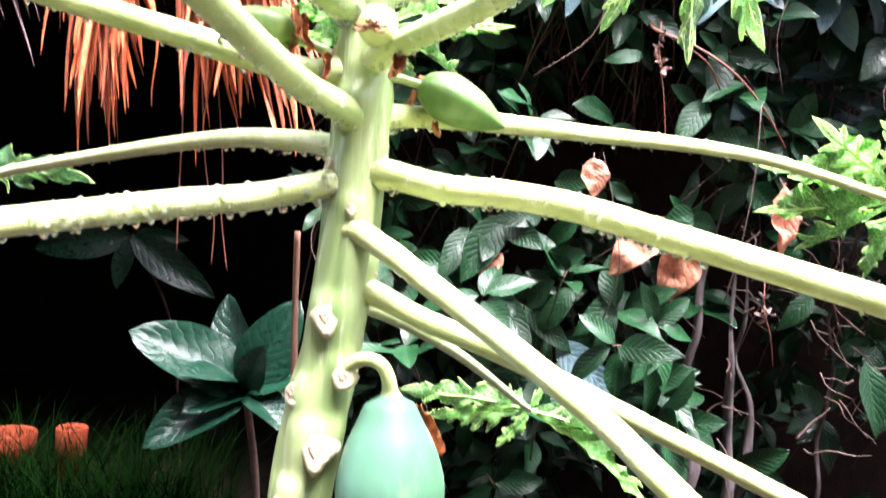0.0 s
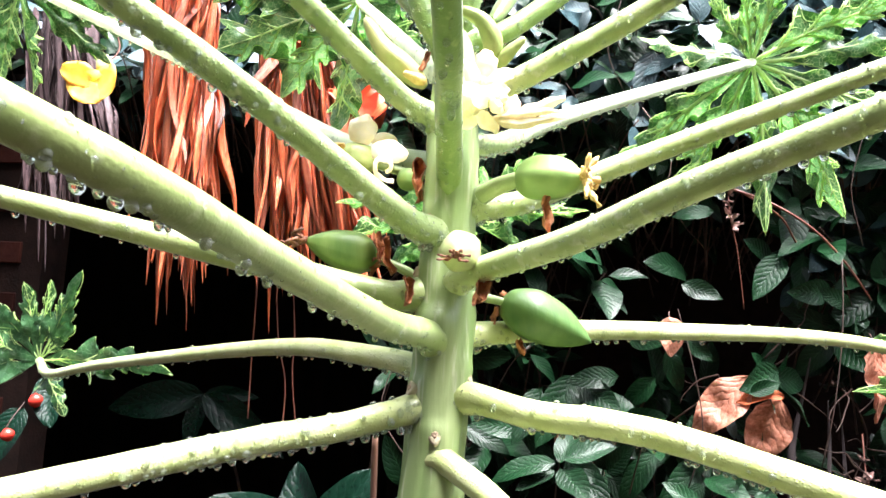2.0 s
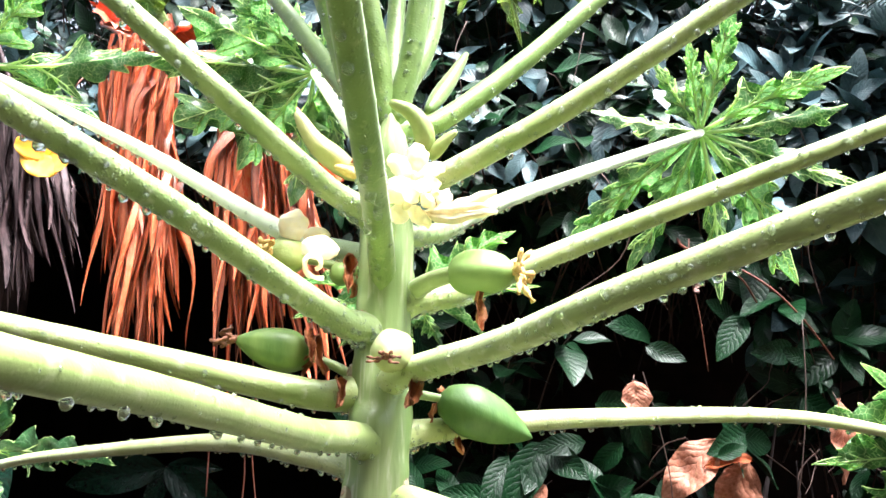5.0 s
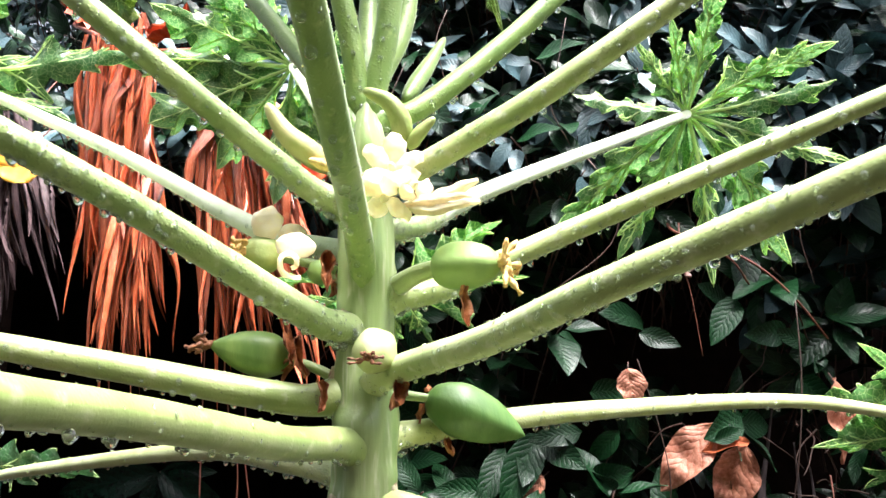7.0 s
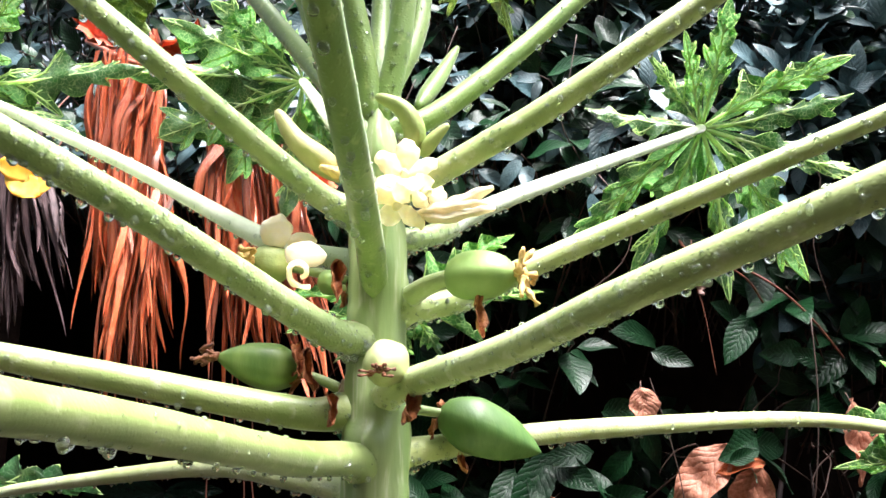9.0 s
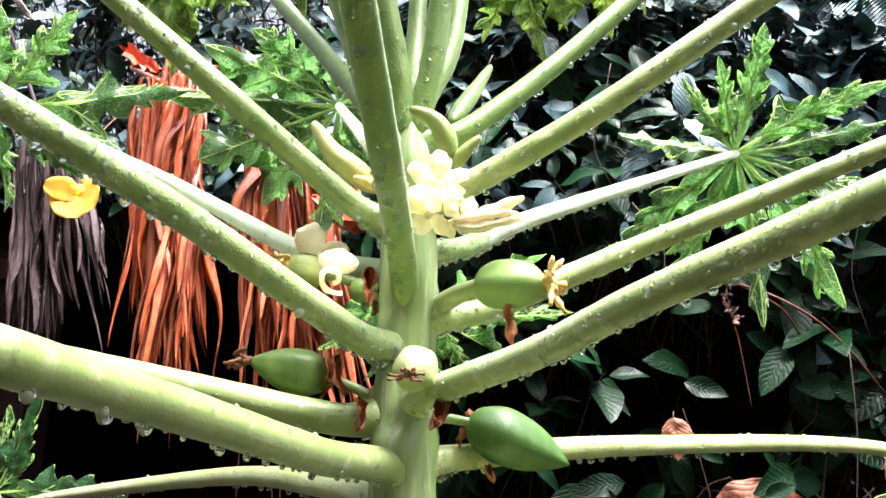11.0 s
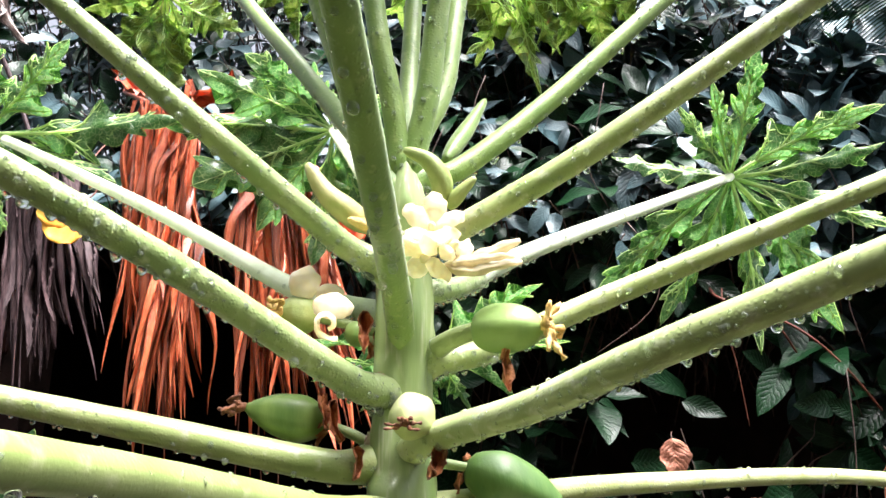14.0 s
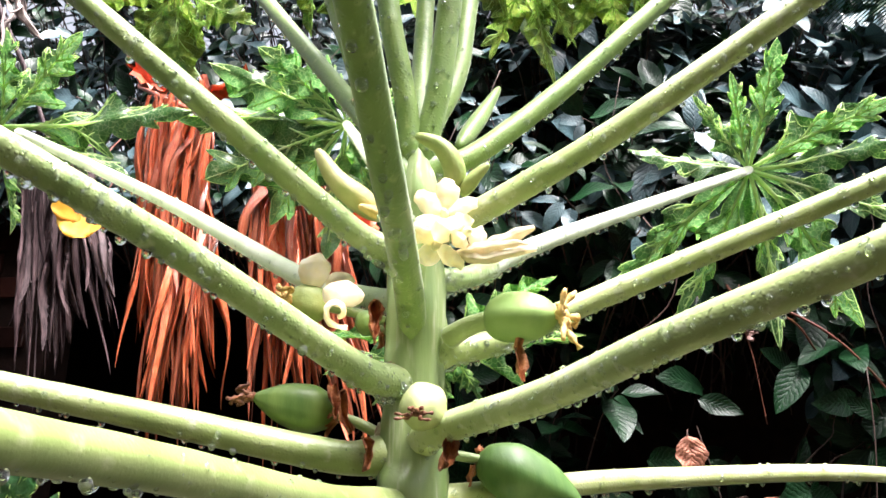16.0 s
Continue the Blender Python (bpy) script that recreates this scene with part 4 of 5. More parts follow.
def bud(points, width, mat, label, profile=None):
    prof = profile_curve(profile or [(0, 0.35), (0.15, 0.85), (0.4, 1.0), (0.7, 0.75), (0.92, 0.5), (1, 0.25)])
    bm = rings(bmesh.new(), spline(points, 8), lambda s: max(0.0005, prof(s) * width * 0.5), 14, ridge=lambda s, a: 1 + (0.22 if mat is M_WILT else 0.05) * math.cos(5 * a + 3 * s) + (0.15 * math.sin(23 * s + 2 * a) if mat is M_WILT else 0))
    return part("flower_bud", bm, mat, tree, label)


bud([(-0.032, 0.79, 1.077), (-0.045, 0.78, 1.086), (-0.059, 0.772, 1.097), (-0.071, 0.768, 1.116)], 0.0160, M_BUD, 'pale yellow-green closed flower bud')
bud([(0.01, 0.775, 1.085), (0.014, 0.768, 1.098), (0.007, 0.762, 1.111), (-0.008, 0.76, 1.119)], 0.0135, M_BUD_GREEN, 'bent yellow-green flower bud')
bud([(0.018, 0.772, 1.084), (0.025, 0.768, 1.092), (0.035, 0.765, 1.101)], 0.0088, M_BUD_GREEN, 'small yellow-green flower bud')
bud([(0.008, 0.83, 1.14), (0.02, 0.86, 1.175), (0.033, 0.89, 1.216)], 0.0128, M_PETIOLE_YOUNG, 'pointed green young leaf bud')
bud([(-0.03, 0.78, 1.076), (-0.038, 0.775, 1.078), (-0.044, 0.77, 1.079)], 0.008, M_STIGMA, 'tiny ochre bud')
bud([(-0.021, 0.8, 1.116), (-0.018, 0.79, 1.123), (-0.013, 0.785, 1.129)], 0.010, M_BUD_GREEN, 'small green bud at the crown')
bud([(0.016, 0.765, 1.046), (0.033, 0.757, 1.046), (0.05, 0.752, 1.052), (0.061, 0.75, 1.056)], 0.0088, M_WILT, 'wilted buff flower with drooping petals')
bud([(0.018, 0.76, 1.044), (0.033, 0.752, 1.039), (0.049, 0.748, 1.041), (0.062, 0.746, 1.042)], 0.0058, M_WILT, 'wilted buff petal')
bud([(0.02, 0.758, 1.045), (0.037, 0.75, 1.045), (0.051, 0.747, 1.046), (0.058, 0.746, 1.045)], 0.0052, M_WILT, 'wilted buff petal')


def flower(centre, face, spread, mats, seed, label, petals=5, length=0.022, width=0.013, roll=(0.5, 1.7)):
    """An open flower of thick twisted petals round a heart."""
    r = random.Random(seed)
    c, f = Vector(centre), Vector(face).normalized()
    s1 = f.orthogonal().normalized()
    s2 = f.cross(s1)
    bm = rings(bmesh.new(), [c + f * (0.009 * k / 8 - 0.002) for k in range(9)], lambda s: 0.0024 * (1 - s * s) ** 0.5 + 0.0005, 12)
    heart = part("flower", bm, mats[1], tree, label)
    for k in range(petals):
        a = 2 * math.pi * k / petals + r.uniform(-0.2, 0.2)
        o = s1 * math.cos(a) + s2 * math.sin(a)
        out = o * (0.5 + 0.5 * spread) + f * r.uniform(0.5, 1.1)
        part("petal", rolled_petal(bmesh.new(), c + o * 0.0015, out, -f + o * 0.6, length * r.uniform(1.1, 1.5), width * r.uniform(0.85, 1.1), r.uniform(*roll), thick=0.0016, crumple=0.0016), mats[0], heart)
    return heart


flower((0.01, 0.759, 1.067), (-0.05, -1, 0.3), 0.9, (M_PETAL, M_PETAL_CORE), 1, 'open cream papaya flower with rolled waxy petals', length=0.0135, width=0.0145)
flower((0.022, 0.757, 1.056), (0.6, -1, 0.0), 0.5, (M_PETAL, M_PETAL_CORE), 2, 'half-open cream papaya flower', petals=3, length=0.011, width=0.013, roll=(1.8, 2.8))
flower((0.006, 0.757, 1.05), (-0.2, -0.8, -0.7), 0.7, (M_PETAL, M_PETAL_CORE), 3, 'cream papaya flower past its best', petals=4, length=0.0125, width=0.0125, roll=(0.8, 2.2))
# the flowers round the tiny fruit: a cupped petal, a broad folded one and one curled up like a snail
for label, base, way, back, length, width, roll in (
        ('cupped cream petal', (-0.07, 0.764, 1.029), (0.35, -0.3, 1), (-0.1, 1, 0.35), 0.021, 0.019, 1.1),
        ('broad folded cream petal', (-0.06, 0.758, 1.024), (1, -0.2, 0.0), (-0.1, 1, -0.3), 0.024, 0.0175, 1.0),
        ('cream petal folded behind', (-0.064, 0.774, 1.033), (0.8, -0.1, 0.5), (0.2, 1, -0.6), 0.02, 0.014, 1.6),
        ('cream petal curled up like a snail', (-0.042, 0.754, 1.002), (-1, -0.15, -0.1), (-0.1, -0.2, 1), 0.042, 0.0115, 6.0)):
    part("petal", rolled_petal(bmesh.new(), base, way, back, length, width, roll, thick=0.0016, n=26, crumple=0.0009), M_PETAL, tree, label)
part('dried_petal', petal_shape(bmesh.new(), (-0.032, 0.768, 1.018), (-0.032, 0.764, 0.994), (0.4, -1, 0.1), 0.0063, 0.0009, 0.12, cup=1.3, crumple=0.0022), M_DRIED, tree, 'shrivelled rust-brown petal')
part('dried_petal', petal_shape(bmesh.new(), (-0.036, 0.772, 0.944), (-0.033, 0.768, 0.926), (0.4, -1, 0.1), 0.0056, 0.0009, 0.12, cup=1.3, crumple=0.0022), M_DRIED, tree, 'shrivelled rust-brown petal')
part('dried_petal', petal_shape(bmesh.new(), (0.013, 0.757, 0.956), (0.01, 0.755, 0.928), (0.4, -1, 0.1), 0.0042, 0.0009, 0.12, cup=1.3, crumple=0.0022), M_DRIED, tree, 'shrivelled rust-brown petal')
part('dried_petal', petal_shape(bmesh.new(), (0.011, 0.755, 0.939), (0.014, 0.752, 0.927), (0.4, -1, 0.1), 0.0070, 0.0009, 0.12, cup=1.3, crumple=0.0022), M_DRIED, tree, 'shrivelled rust-brown petal')
part('dried_petal', petal_shape(bmesh.new(), (0.049, 0.76, 0.994), (0.051, 0.76, 0.971), (0.4, -1, 0.1), 0.0042, 0.0009, 0.12, cup=1.3, crumple=0.0022), M_DRIED, tree, 'shrivelled rust-brown petal')
part('dried_petal', petal_shape(bmesh.new(), (-0.054, 0.782, 0.969), (-0.047, 0.78, 0.945), (0.4, -1, 0.1), 0.0063, 0.0009, 0.12, cup=1.3, crumple=0.0022), M_DRIED, tree, 'shrivelled rust-brown petal')
part('dried_petal', petal_shape(bmesh.new(), (-0.059, 0.78, 0.972), (-0.054, 0.775, 0.951), (0.4, -1, 0.1), 0.0049, 0.0009, 0.12, cup=1.3, crumple=0.0022), M_DRIED, tree, 'shrivelled rust-brown petal')
part('dried_petal', petal_shape(bmesh.new(), (-0.031, 0.785, 1.099), (-0.035, 0.785, 1.086), (0.4, -1, 0.1), 0.0042, 0.0009, 0.12, cup=1.3, crumple=0.0022), M_DRIED, tree, 'shrivelled rust-brown petal')
part('dried_petal', petal_shape(bmesh.new(), (0.102, 0.8, 0.753), (0.102, 0.8, 0.749), (0.4, -1, 0.1), 0.0028, 0.0009, 0.12, cup=1.3, crumple=0.0022), M_DRIED, tree, 'shrivelled rust-brown petal')
part('dried_petal', petal_shape(bmesh.new(), (0.035, 0.805, 0.908), (0.039, 0.803, 0.899), (0.4, -1, 0.1), 0.0056, 0.0009, 0.12, cup=1.3, crumple=0.0022), M_DRIED, tree, 'shrivelled rust-brown petal')
part('dried_petal', petal_shape(bmesh.new(), (0.035, 0.8, 0.719), (0.051, 0.8, 0.688), (0.4, -1, 0.1), 0.0084, 0.0009, 0.12, cup=1.3, crumple=0.0022), M_DRIED, tree, 'shrivelled rust-brown petal')


# ---- hedge behind the tree ----
def blade_mesh(name, mat, width=0.46, fold=0.25, curl=0.25, wave=0.02, tip=1.0, n=8, m=4, power=0.75):
    """A leaf one unit long along y, its upper face along z, with coordinates across and along it."""
    me = bpy.data.meshes.new(name)
    verts, faces, uvs = [], [], []
    for i in range(n + 1):
        s = i / n
        w = width * 0.5 * max(0.012, math.sin(math.pi * s ** 0.88) ** power * (1 - 0.18 * s * tip))
        for k in range(m + 1):
            x = -1 + 2 * k / m
            z = fold * w * abs(x) - curl * s * s + wave * math.sin(s * 8 + 2 * x) * abs(x)
            verts.append((x * w, s, z))
            uvs.append((0.5 + 0.5 * x, s))
    for i in range(n):
        for k in range(m):
            a = i * (m + 1) + k
            faces.append((a, a + 1, a + m + 2, a + m + 1))
    me.from_pydata(verts, [], faces)
    layer = me.uv_layers.new(name="UVMap")
    for lp in me.loops:
        layer.data[lp.index].uv = uvs[lp.vertex_index]
    me.materials.append(mat)
    me.shade_smooth()
    return me, verts, faces, uvs


def leaf_pose(at, way, face, length):
    """The pose of a unit leaf at a place, running along way, its upper face turned to face."""
    y = Vector(way).normalized()
    z = Vector(face)
    z = (z - y * z.dot(y))
    z = z.normalized() if z.length > 1e-3 else y.orthogonal().normalized()
    x = y.cross(z)
    m = Matrix((x, y, z)).transposed().to_4x4()
    return Matrix.Translation(at) @ m @ Matrix.Scale(length, 4)


def place_leaf(parent, me, m, name="leaf", label=""):
    ob = new(name, me)
    ob.parent = parent
    ob.matrix_basis = Matrix.Translation(-ORIGIN[parent.name]) @ m
    return tagged(ob, label)


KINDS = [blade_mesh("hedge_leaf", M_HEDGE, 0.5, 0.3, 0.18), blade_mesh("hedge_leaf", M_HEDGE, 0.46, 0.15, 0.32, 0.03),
         blade_mesh("hedge_leaf", M_HEDGE, 0.54, 0.35, 0.05, 0.03), blade_mesh("hedge_leaf", M_HEDGE_SHEEN, 0.48, 0.2, 0.25, 0.02)]

hedge = thing("hedge", (0.5, 2.3, 0.0), "dense dark glossy hedge of oval quilted leaves, wet with rain", "hedge")
hr = random.Random(21)
clusters = []
for _ in range(1750):
    # right of the tree from the ground up, and over the added roof
    if hr.random() < 0.62:
        x, z = hr.uniform(-0.32, 1.9), hr.uniform(0.05, 2.7)
        y = 1.95 + 0.8 * hr.random() ** 0.9
    else:
        x, z = hr.uniform(-1.9, 0.3), hr.uniform(1.62, 2.9)
        y = 2.05 + 0.7 * hr.random()
    if z < 1.3 and hr.random() > 0.26 + 0.46 * z:
        continue
    # a bare, dark hollow among the woody stems
    if ((x - 0.78) / 0.26) ** 2 + ((z - 0.66) / 0.26) ** 2 < 1 and hr.random() < 0.8:
        continue
    if ((x - 0.4) / 0.33) ** 2 + ((z - 1.1) / 0.2) ** 2 < 1 and hr.random() < 0.8:
        continue
    y += (z - 1.6) * 0.25 if z > 1.6 else max(0.0, 1.0 - z) * 0.3
    clusters.append(Vector((x, y, z)))
for _ in range(620):
    clusters.append(Vector((hr.uniform(-2.0, 0.8), hr.uniform(2.75, 3.4), hr.uniform(1.7, 3.3))))
for _ in range(520):
    z = hr.uniform(1.35, 2.5)
    clusters.append(Vector((hr.uniform(-0.5, 1.2), 2.25 + 0.45 * hr.random() + max(0, z - 1.6) * 0.25, z)))
# sprays that stand out in front: low beside the tree, high ones sheen-coloured
for _ in range(15):
    clusters.append(Vector((hr.uniform(-0.12, 0.6), hr.uniform(1.88, 2.05), hr.uniform(0.42, 0.8))))
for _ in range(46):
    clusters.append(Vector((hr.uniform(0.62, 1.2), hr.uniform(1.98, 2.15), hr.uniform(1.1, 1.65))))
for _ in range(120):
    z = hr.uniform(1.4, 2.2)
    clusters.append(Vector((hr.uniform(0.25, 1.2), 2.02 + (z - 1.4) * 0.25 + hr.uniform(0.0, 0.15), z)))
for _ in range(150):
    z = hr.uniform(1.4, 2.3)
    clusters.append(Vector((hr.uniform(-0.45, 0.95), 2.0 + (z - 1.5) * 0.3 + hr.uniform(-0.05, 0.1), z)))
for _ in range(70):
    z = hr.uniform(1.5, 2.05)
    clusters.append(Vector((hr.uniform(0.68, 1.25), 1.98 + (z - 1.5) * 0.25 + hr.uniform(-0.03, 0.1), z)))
# small gaps high in the leaves, through which the sky shows
for gx, gz, sx, sz, wide, tall in ((0.72, 2.26, 0.28, 0.585, 0.1, 0.06), (0.86, 2.2, 0.33, 0.56, 0.05, 0.04), (-0.91, 2.33, -0.43, 0.615, 0.05, 0.04), (-0.72, 2.3, -0.34, 0.6, 0.04, 0.035)):
    clusters = [c for c in clusters if ((c.x - gx - sx * (c.y - 2.6)) / wide) ** 2 + ((c.z - gz - sz * (c.y - 2.6)) / tall) ** 2 > 1]
clusters.sort(key=lambda c: c.y)
rest_v, rest_f, rest_uv, rest_mat = [], [], [], []
twigs = bmesh.new()
made = 0
for c in clusters:
    d = Vector((hr.uniform(-0.7, 0.7), hr.uniform(-1.1, -0.1), hr.uniform(-0.2, 0.9))).normalized()
    if (c.z > 1.5 or (c.x > 0.62 and c.z > 1.1)) and hr.random() < 0.5:
        d = (d + Vector((0, -0.6, 0.9))).normalized()
    s1 = d.orthogonal().normalized()
    s2 = d.cross(s1)
    k = hr.randint(4, 7)
    a0 = hr.random() * 6.28
    root = c - d * 0.22 + Vector((0, 0.06, -0.1))
    rings(twigs, spline([root, c - d * 0.08, c], 3), lambda s: 0.0028 - 0.0015 * s, 5)
    for j in range(k):
        a = a0 + j * 2.4
        o = s1 * math.cos(a) + s2 * math.sin(a)
        way = o + d * hr.uniform(0.0, 0.9) + Vector((0, 0, hr.uniform(-0.55, 0.25)))
        face = d * 1.0 - o * 0.4 + Vector((hr.uniform(-0.5, 0.5), hr.uniform(-0.5, 0.2), hr.uniform(0.0, 0.8)))
        L = hr.uniform(0.085, 0.14) if c.z < 0.85 else hr.uniform(0.055, 0.135)
        at = c - d * 0.02 * j * 0.4 + o * 0.008
        # leaves with the sky's sheen in their colour go high and right
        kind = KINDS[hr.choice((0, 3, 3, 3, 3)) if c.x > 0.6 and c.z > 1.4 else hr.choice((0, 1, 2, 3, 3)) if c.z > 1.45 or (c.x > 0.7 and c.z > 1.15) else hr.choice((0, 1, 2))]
        m = leaf_pose(at, way, face, L)
        if made < 300 and -0.6 < at.x < 1.3 and 0.2 < at.z < 2.2:
            place_leaf(hedge, kind[0], m)
            made += 1
        else:
            base = len(rest_v)
            rest_v += [m @ Vector(v) - ORIGIN["hedge"] for v in kind[1]]
            rest_f += [tuple(base + q for q in f) for f in kind[2]]
            rest_uv += kind[3]
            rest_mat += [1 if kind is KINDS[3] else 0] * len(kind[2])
me = bpy.data.meshes.new("foliage")
me.from_pydata(rest_v, [], rest_f)
layer = me.uv_layers.new(name="UVMap")
idx = np.empty(len(me.loops), dtype=np.int32)
me.loops.foreach_get("vertex_index", idx)
layer.data.foreach_set("uv", np.array(rest_uv, dtype=np.float32)[idx].ravel())
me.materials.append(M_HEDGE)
me.materials.append(M_HEDGE_SHEEN)
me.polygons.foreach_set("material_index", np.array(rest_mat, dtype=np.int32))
me.shade_smooth()
foliage = new("foliage", me)
foliage.parent = hedge
tagged(foliage, kind="stuff")
# thin hanging stems and bare twigs
for _ in range(34):
    x, z = hr.uniform(-0.45, 1.4), hr.uniform(0.9, 2.0)
    y = hr.uniform(1.85, 2.3)
    ln = hr.uniform(0.1, 0.4)
    pts = [(x, y, z), (x + hr.uniform(-0.05, 0.07), y - 0.02, z - ln * 0.35), (x + hr.uniform(-0.05, 0.07), y - 0.02, z - ln * 0.7), (x + hr.uniform(-0.08, 0.12), y, z - ln)]
    rings(twigs, spline(pts, 4), lambda s: 0.0012, 4)
# woody stems inside the hedge: knotted old wood in the hollow, thin crooked ones elsewhere
def crooked(x, y, low, top, r0, steps=7):
    pts = [Vector((x, y, low))]
    for k in range(1, steps + 1):
        pts.append(Vector((x + 0.6 * (pts[-1].x - x) + hr.uniform(-0.025, 0.025), y + hr.uniform(-0.03, 0.03), low + (top - low) * k / steps)))
    return part("branch", tube(pts, lambda s: r0 * (1 - 0.93 * s ** 1.5) * (1 + 0.16 * math.sin(19 * s + x * 50)), 12, ridge=lambda s, a: 1 + 0.16 * math.sin(3 * a + 9 * s) + 0.1 * math.sin(7 * a - 14 * s)), M_BRANCH, hedge)


for x, y, top, r0 in ((0.62, 2.12, 0.95, 0.019), (0.68, 2.1, 0.86, 0.015), (0.73, 2.16, 0.86, 0.012), (0.57, 2.2, 0.9, 0.009), (0.98, 2.3, 1.0, 0.007)):
    crooked(x, y, -0.05, top, r0, 10)
for _ in range(60):
    x, z = hr.uniform(0.4, 1.05), hr.uniform(0.4, 0.95)
    d = Vector((hr.uniform(-1, 1), hr.uniform(-0.5, 0.3), hr.uniform(-0.9, 0.6))).normalized()
    c = Vector((x, 2.06 + hr.uniform(-0.05, 0.1), z))
    q = [c]
    for k in range(4):
        q.append(q[-1] + (d + Vector((hr.uniform(-0.5, 0.5), hr.uniform(-0.3, 0.3), hr.uniform(-0.5, 0.5)))) * hr.uniform(0.02, 0.045))
    rings(twigs, spline(q, 3), lambda s: 0.0022 - 0.0014 * s, 5)
part("brushwood", twigs, M_TWIG, hedge, "thin tangled brown brushwood", kind="stuff")

vine = thing("vine_stem", (0.437, 2.05, 1.335), "bare arching red-brown vine stem in the hedge", "vine")
part("stem", tube([(0.437, 2.05, 1.335), (0.435, 1.95, 1.29), (0.511, 1.92, 1.252), (0.589, 1.92, 1.204), (0.654, 1.93, 1.14), (0.729, 1.99, 1.068)], lambda s: 0.0034 - 0.0015 * s, 8), M_VINE, vine)
part("side_stem", tube([(0.463, 1.94, 1.276), (0.539, 1.95, 1.231), (0.584, 1.99, 1.182)], lambda s: 0.002, 6), M_VINE, vine)


def dried_sprig(at, drop, count, seed, label):
    """A thin bare stem that hangs in the hedge with a cluster of small shrivelled pinkish bracts."""
    r = random.Random(seed)
    at = Vector(at)
    t = thing("dried_sprig", at, label, "dried sprig", group="dried sprigs in the hedge")
    line = spline([at + Vector((0.01, 0.04, 0.08)), at, at + Vector((0.015, 0.0, -0.4 * drop)), at + Vector((0.03, 0.01, -drop))], 8)
    part("stem", rings(bmesh.new(), line, lambda q: 0.0016 - 0.0008 * q, 6), M_VINE, t)
    for k in range(count):
        p = line[int(4 + 9 * r.random())]
        o = Vector((r.uniform(-1, 1), r.uniform(-0.9, 0.3), r.uniform(-1, 0.7))).normalized()
        part("bract", petal_shape(bmesh.new(), p, p + o * r.uniform(0.012, 0.026), Vector((0.2, -1, 0.3)), r.uniform(0.005, 0.009), 0.0008, r.uniform(-0.3, 0.5), n=5, m=4, cup=0.5, crumple=0.002), M_BRACT, t)
    return t


dried_sprig((0.435, 1.93, 1.235), 0.2, 13, 3, "hanging stem with a cluster of shrivelled pinkish bracts")
dried_sprig((0.72, 2.02, 0.715), 0.12, 9, 5, "twiggy stem with shrivelled pinkish bracts")


def hedge_leaf(base, tip, face, kind):
    """One leaf of the hedge that stands out in front."""
    base, tip = Vector(base), Vector(tip)
    place_leaf(hedge, KINDS[kind][0], leaf_pose(base, tip - base, face, (tip - base).length))


def dead_leaf(at, way, face, length, width=0.6, label="limp salmon-brown dead leaf caught in the hedge", curl=0.2):
    t = thing("dead_leaf", at, label, "dead leaf", group="dead leaves in the hedge")
    me = blade_mesh("leaf_blade", M_DRYLEAF, width, 0.2, curl, 0.05, n=14, m=10)[0]
    for v in me.vertices:
        v.co.z += 0.09 * noise.noise(Vector((v.co.x * 5 + length * 90, v.co.y * 5, 0))) + 0.03 * noise.noise(Vector((v.co.x * 16, v.co.y * 16, length * 50)))
        v.co.x *= 1 + 0.18 * noise.noise(Vector((7, v.co.y * 7, length * 70)))
    place_leaf(t, me, leaf_pose(at, way, face, length), "blade")
    w = Vector(way).normalized()
    part("leaf_stalk", tube([Vector(at) - w * 0.012 + Vector((0.004, 0.02, 0.0)), Vector(at) - w * 0.004 + Vector((0, 0.004, 0)), Vector(at) + w * 0.01], 0.0012, 6), M_TWIG, t)
    return t


dead_leaf((0.312, 1.9, 1.012), (0.1, -0.1, -1), (0.2, -1, 0.2), 0.078, 0.8)
dead_leaf((0.482, 1.97, 0.9), (-0.72, -0.12, -0.7), (-0.3, -1, 0.3), 0.165, 0.58)
folded = dead_leaf((0.548, 1.995, 0.862), (-0.36, -0.02, -0.93), (0.2, -1, 0.25), 0.16, 0.62, "salmon-brown dead leaf with its margin folded over")
margin = blade_mesh("folded_margin", M_DRIED_ORANGE, 0.36, 0.9, -0.1, 0.06, n=12, m=6)[0]
place_leaf(folded, margin, leaf_pose((0.547, 1.965, 0.866), (-1, -0.1, -0.24), (0.1, -0.7, 0.7), 0.1), "folded_margin", "rust-orange folded margin")
hedge_leaf((0.475, 1.945, 0.868), (0.53, 1.93, 0.893), (0.1, -1, 0.35), 2)
dead_leaf((0.142, 1.97, 0.804), (-0.6, -0.2, -0.6), (0, -1, 0.4), 0.07, 0.6)
dead_leaf((0.705, 1.93, 0.986), (0.15, -0.1, -1), (0.5, -1, 0.1), 0.16, 0.42)
dead_leaf((0.718, 1.95, 0.974), (0.1, -0.1, -1), (0.3, -1, 0.2), 0.13, 0.5)


hedge_leaf((0.132, 1.999, 0.883), (0.061, 1.92, 0.753), (-0.08, -1, -0.04), 0)
hedge_leaf((0.035, 1.985, 0.773), (-0.073, 1.95, 0.785), (0.33, -1, 0.22), 0)
hedge_leaf((0.067, 2.041, 0.855), (0.024, 1.932, 0.771), (0.03, -1, 0.01), 1)
hedge_leaf((0.145, 1.994, 0.871), (0.221, 1.921, 0.822), (-0.23, -1, 0.27), 2)
hedge_leaf((0.328, 2.046, 0.795), (0.241, 1.991, 0.804), (0.24, -1, -0.02), 0)
hedge_leaf((0.195, 2.005, 0.77), (0.262, 1.973, 0.727), (0.19, -1, 0.24), 2)
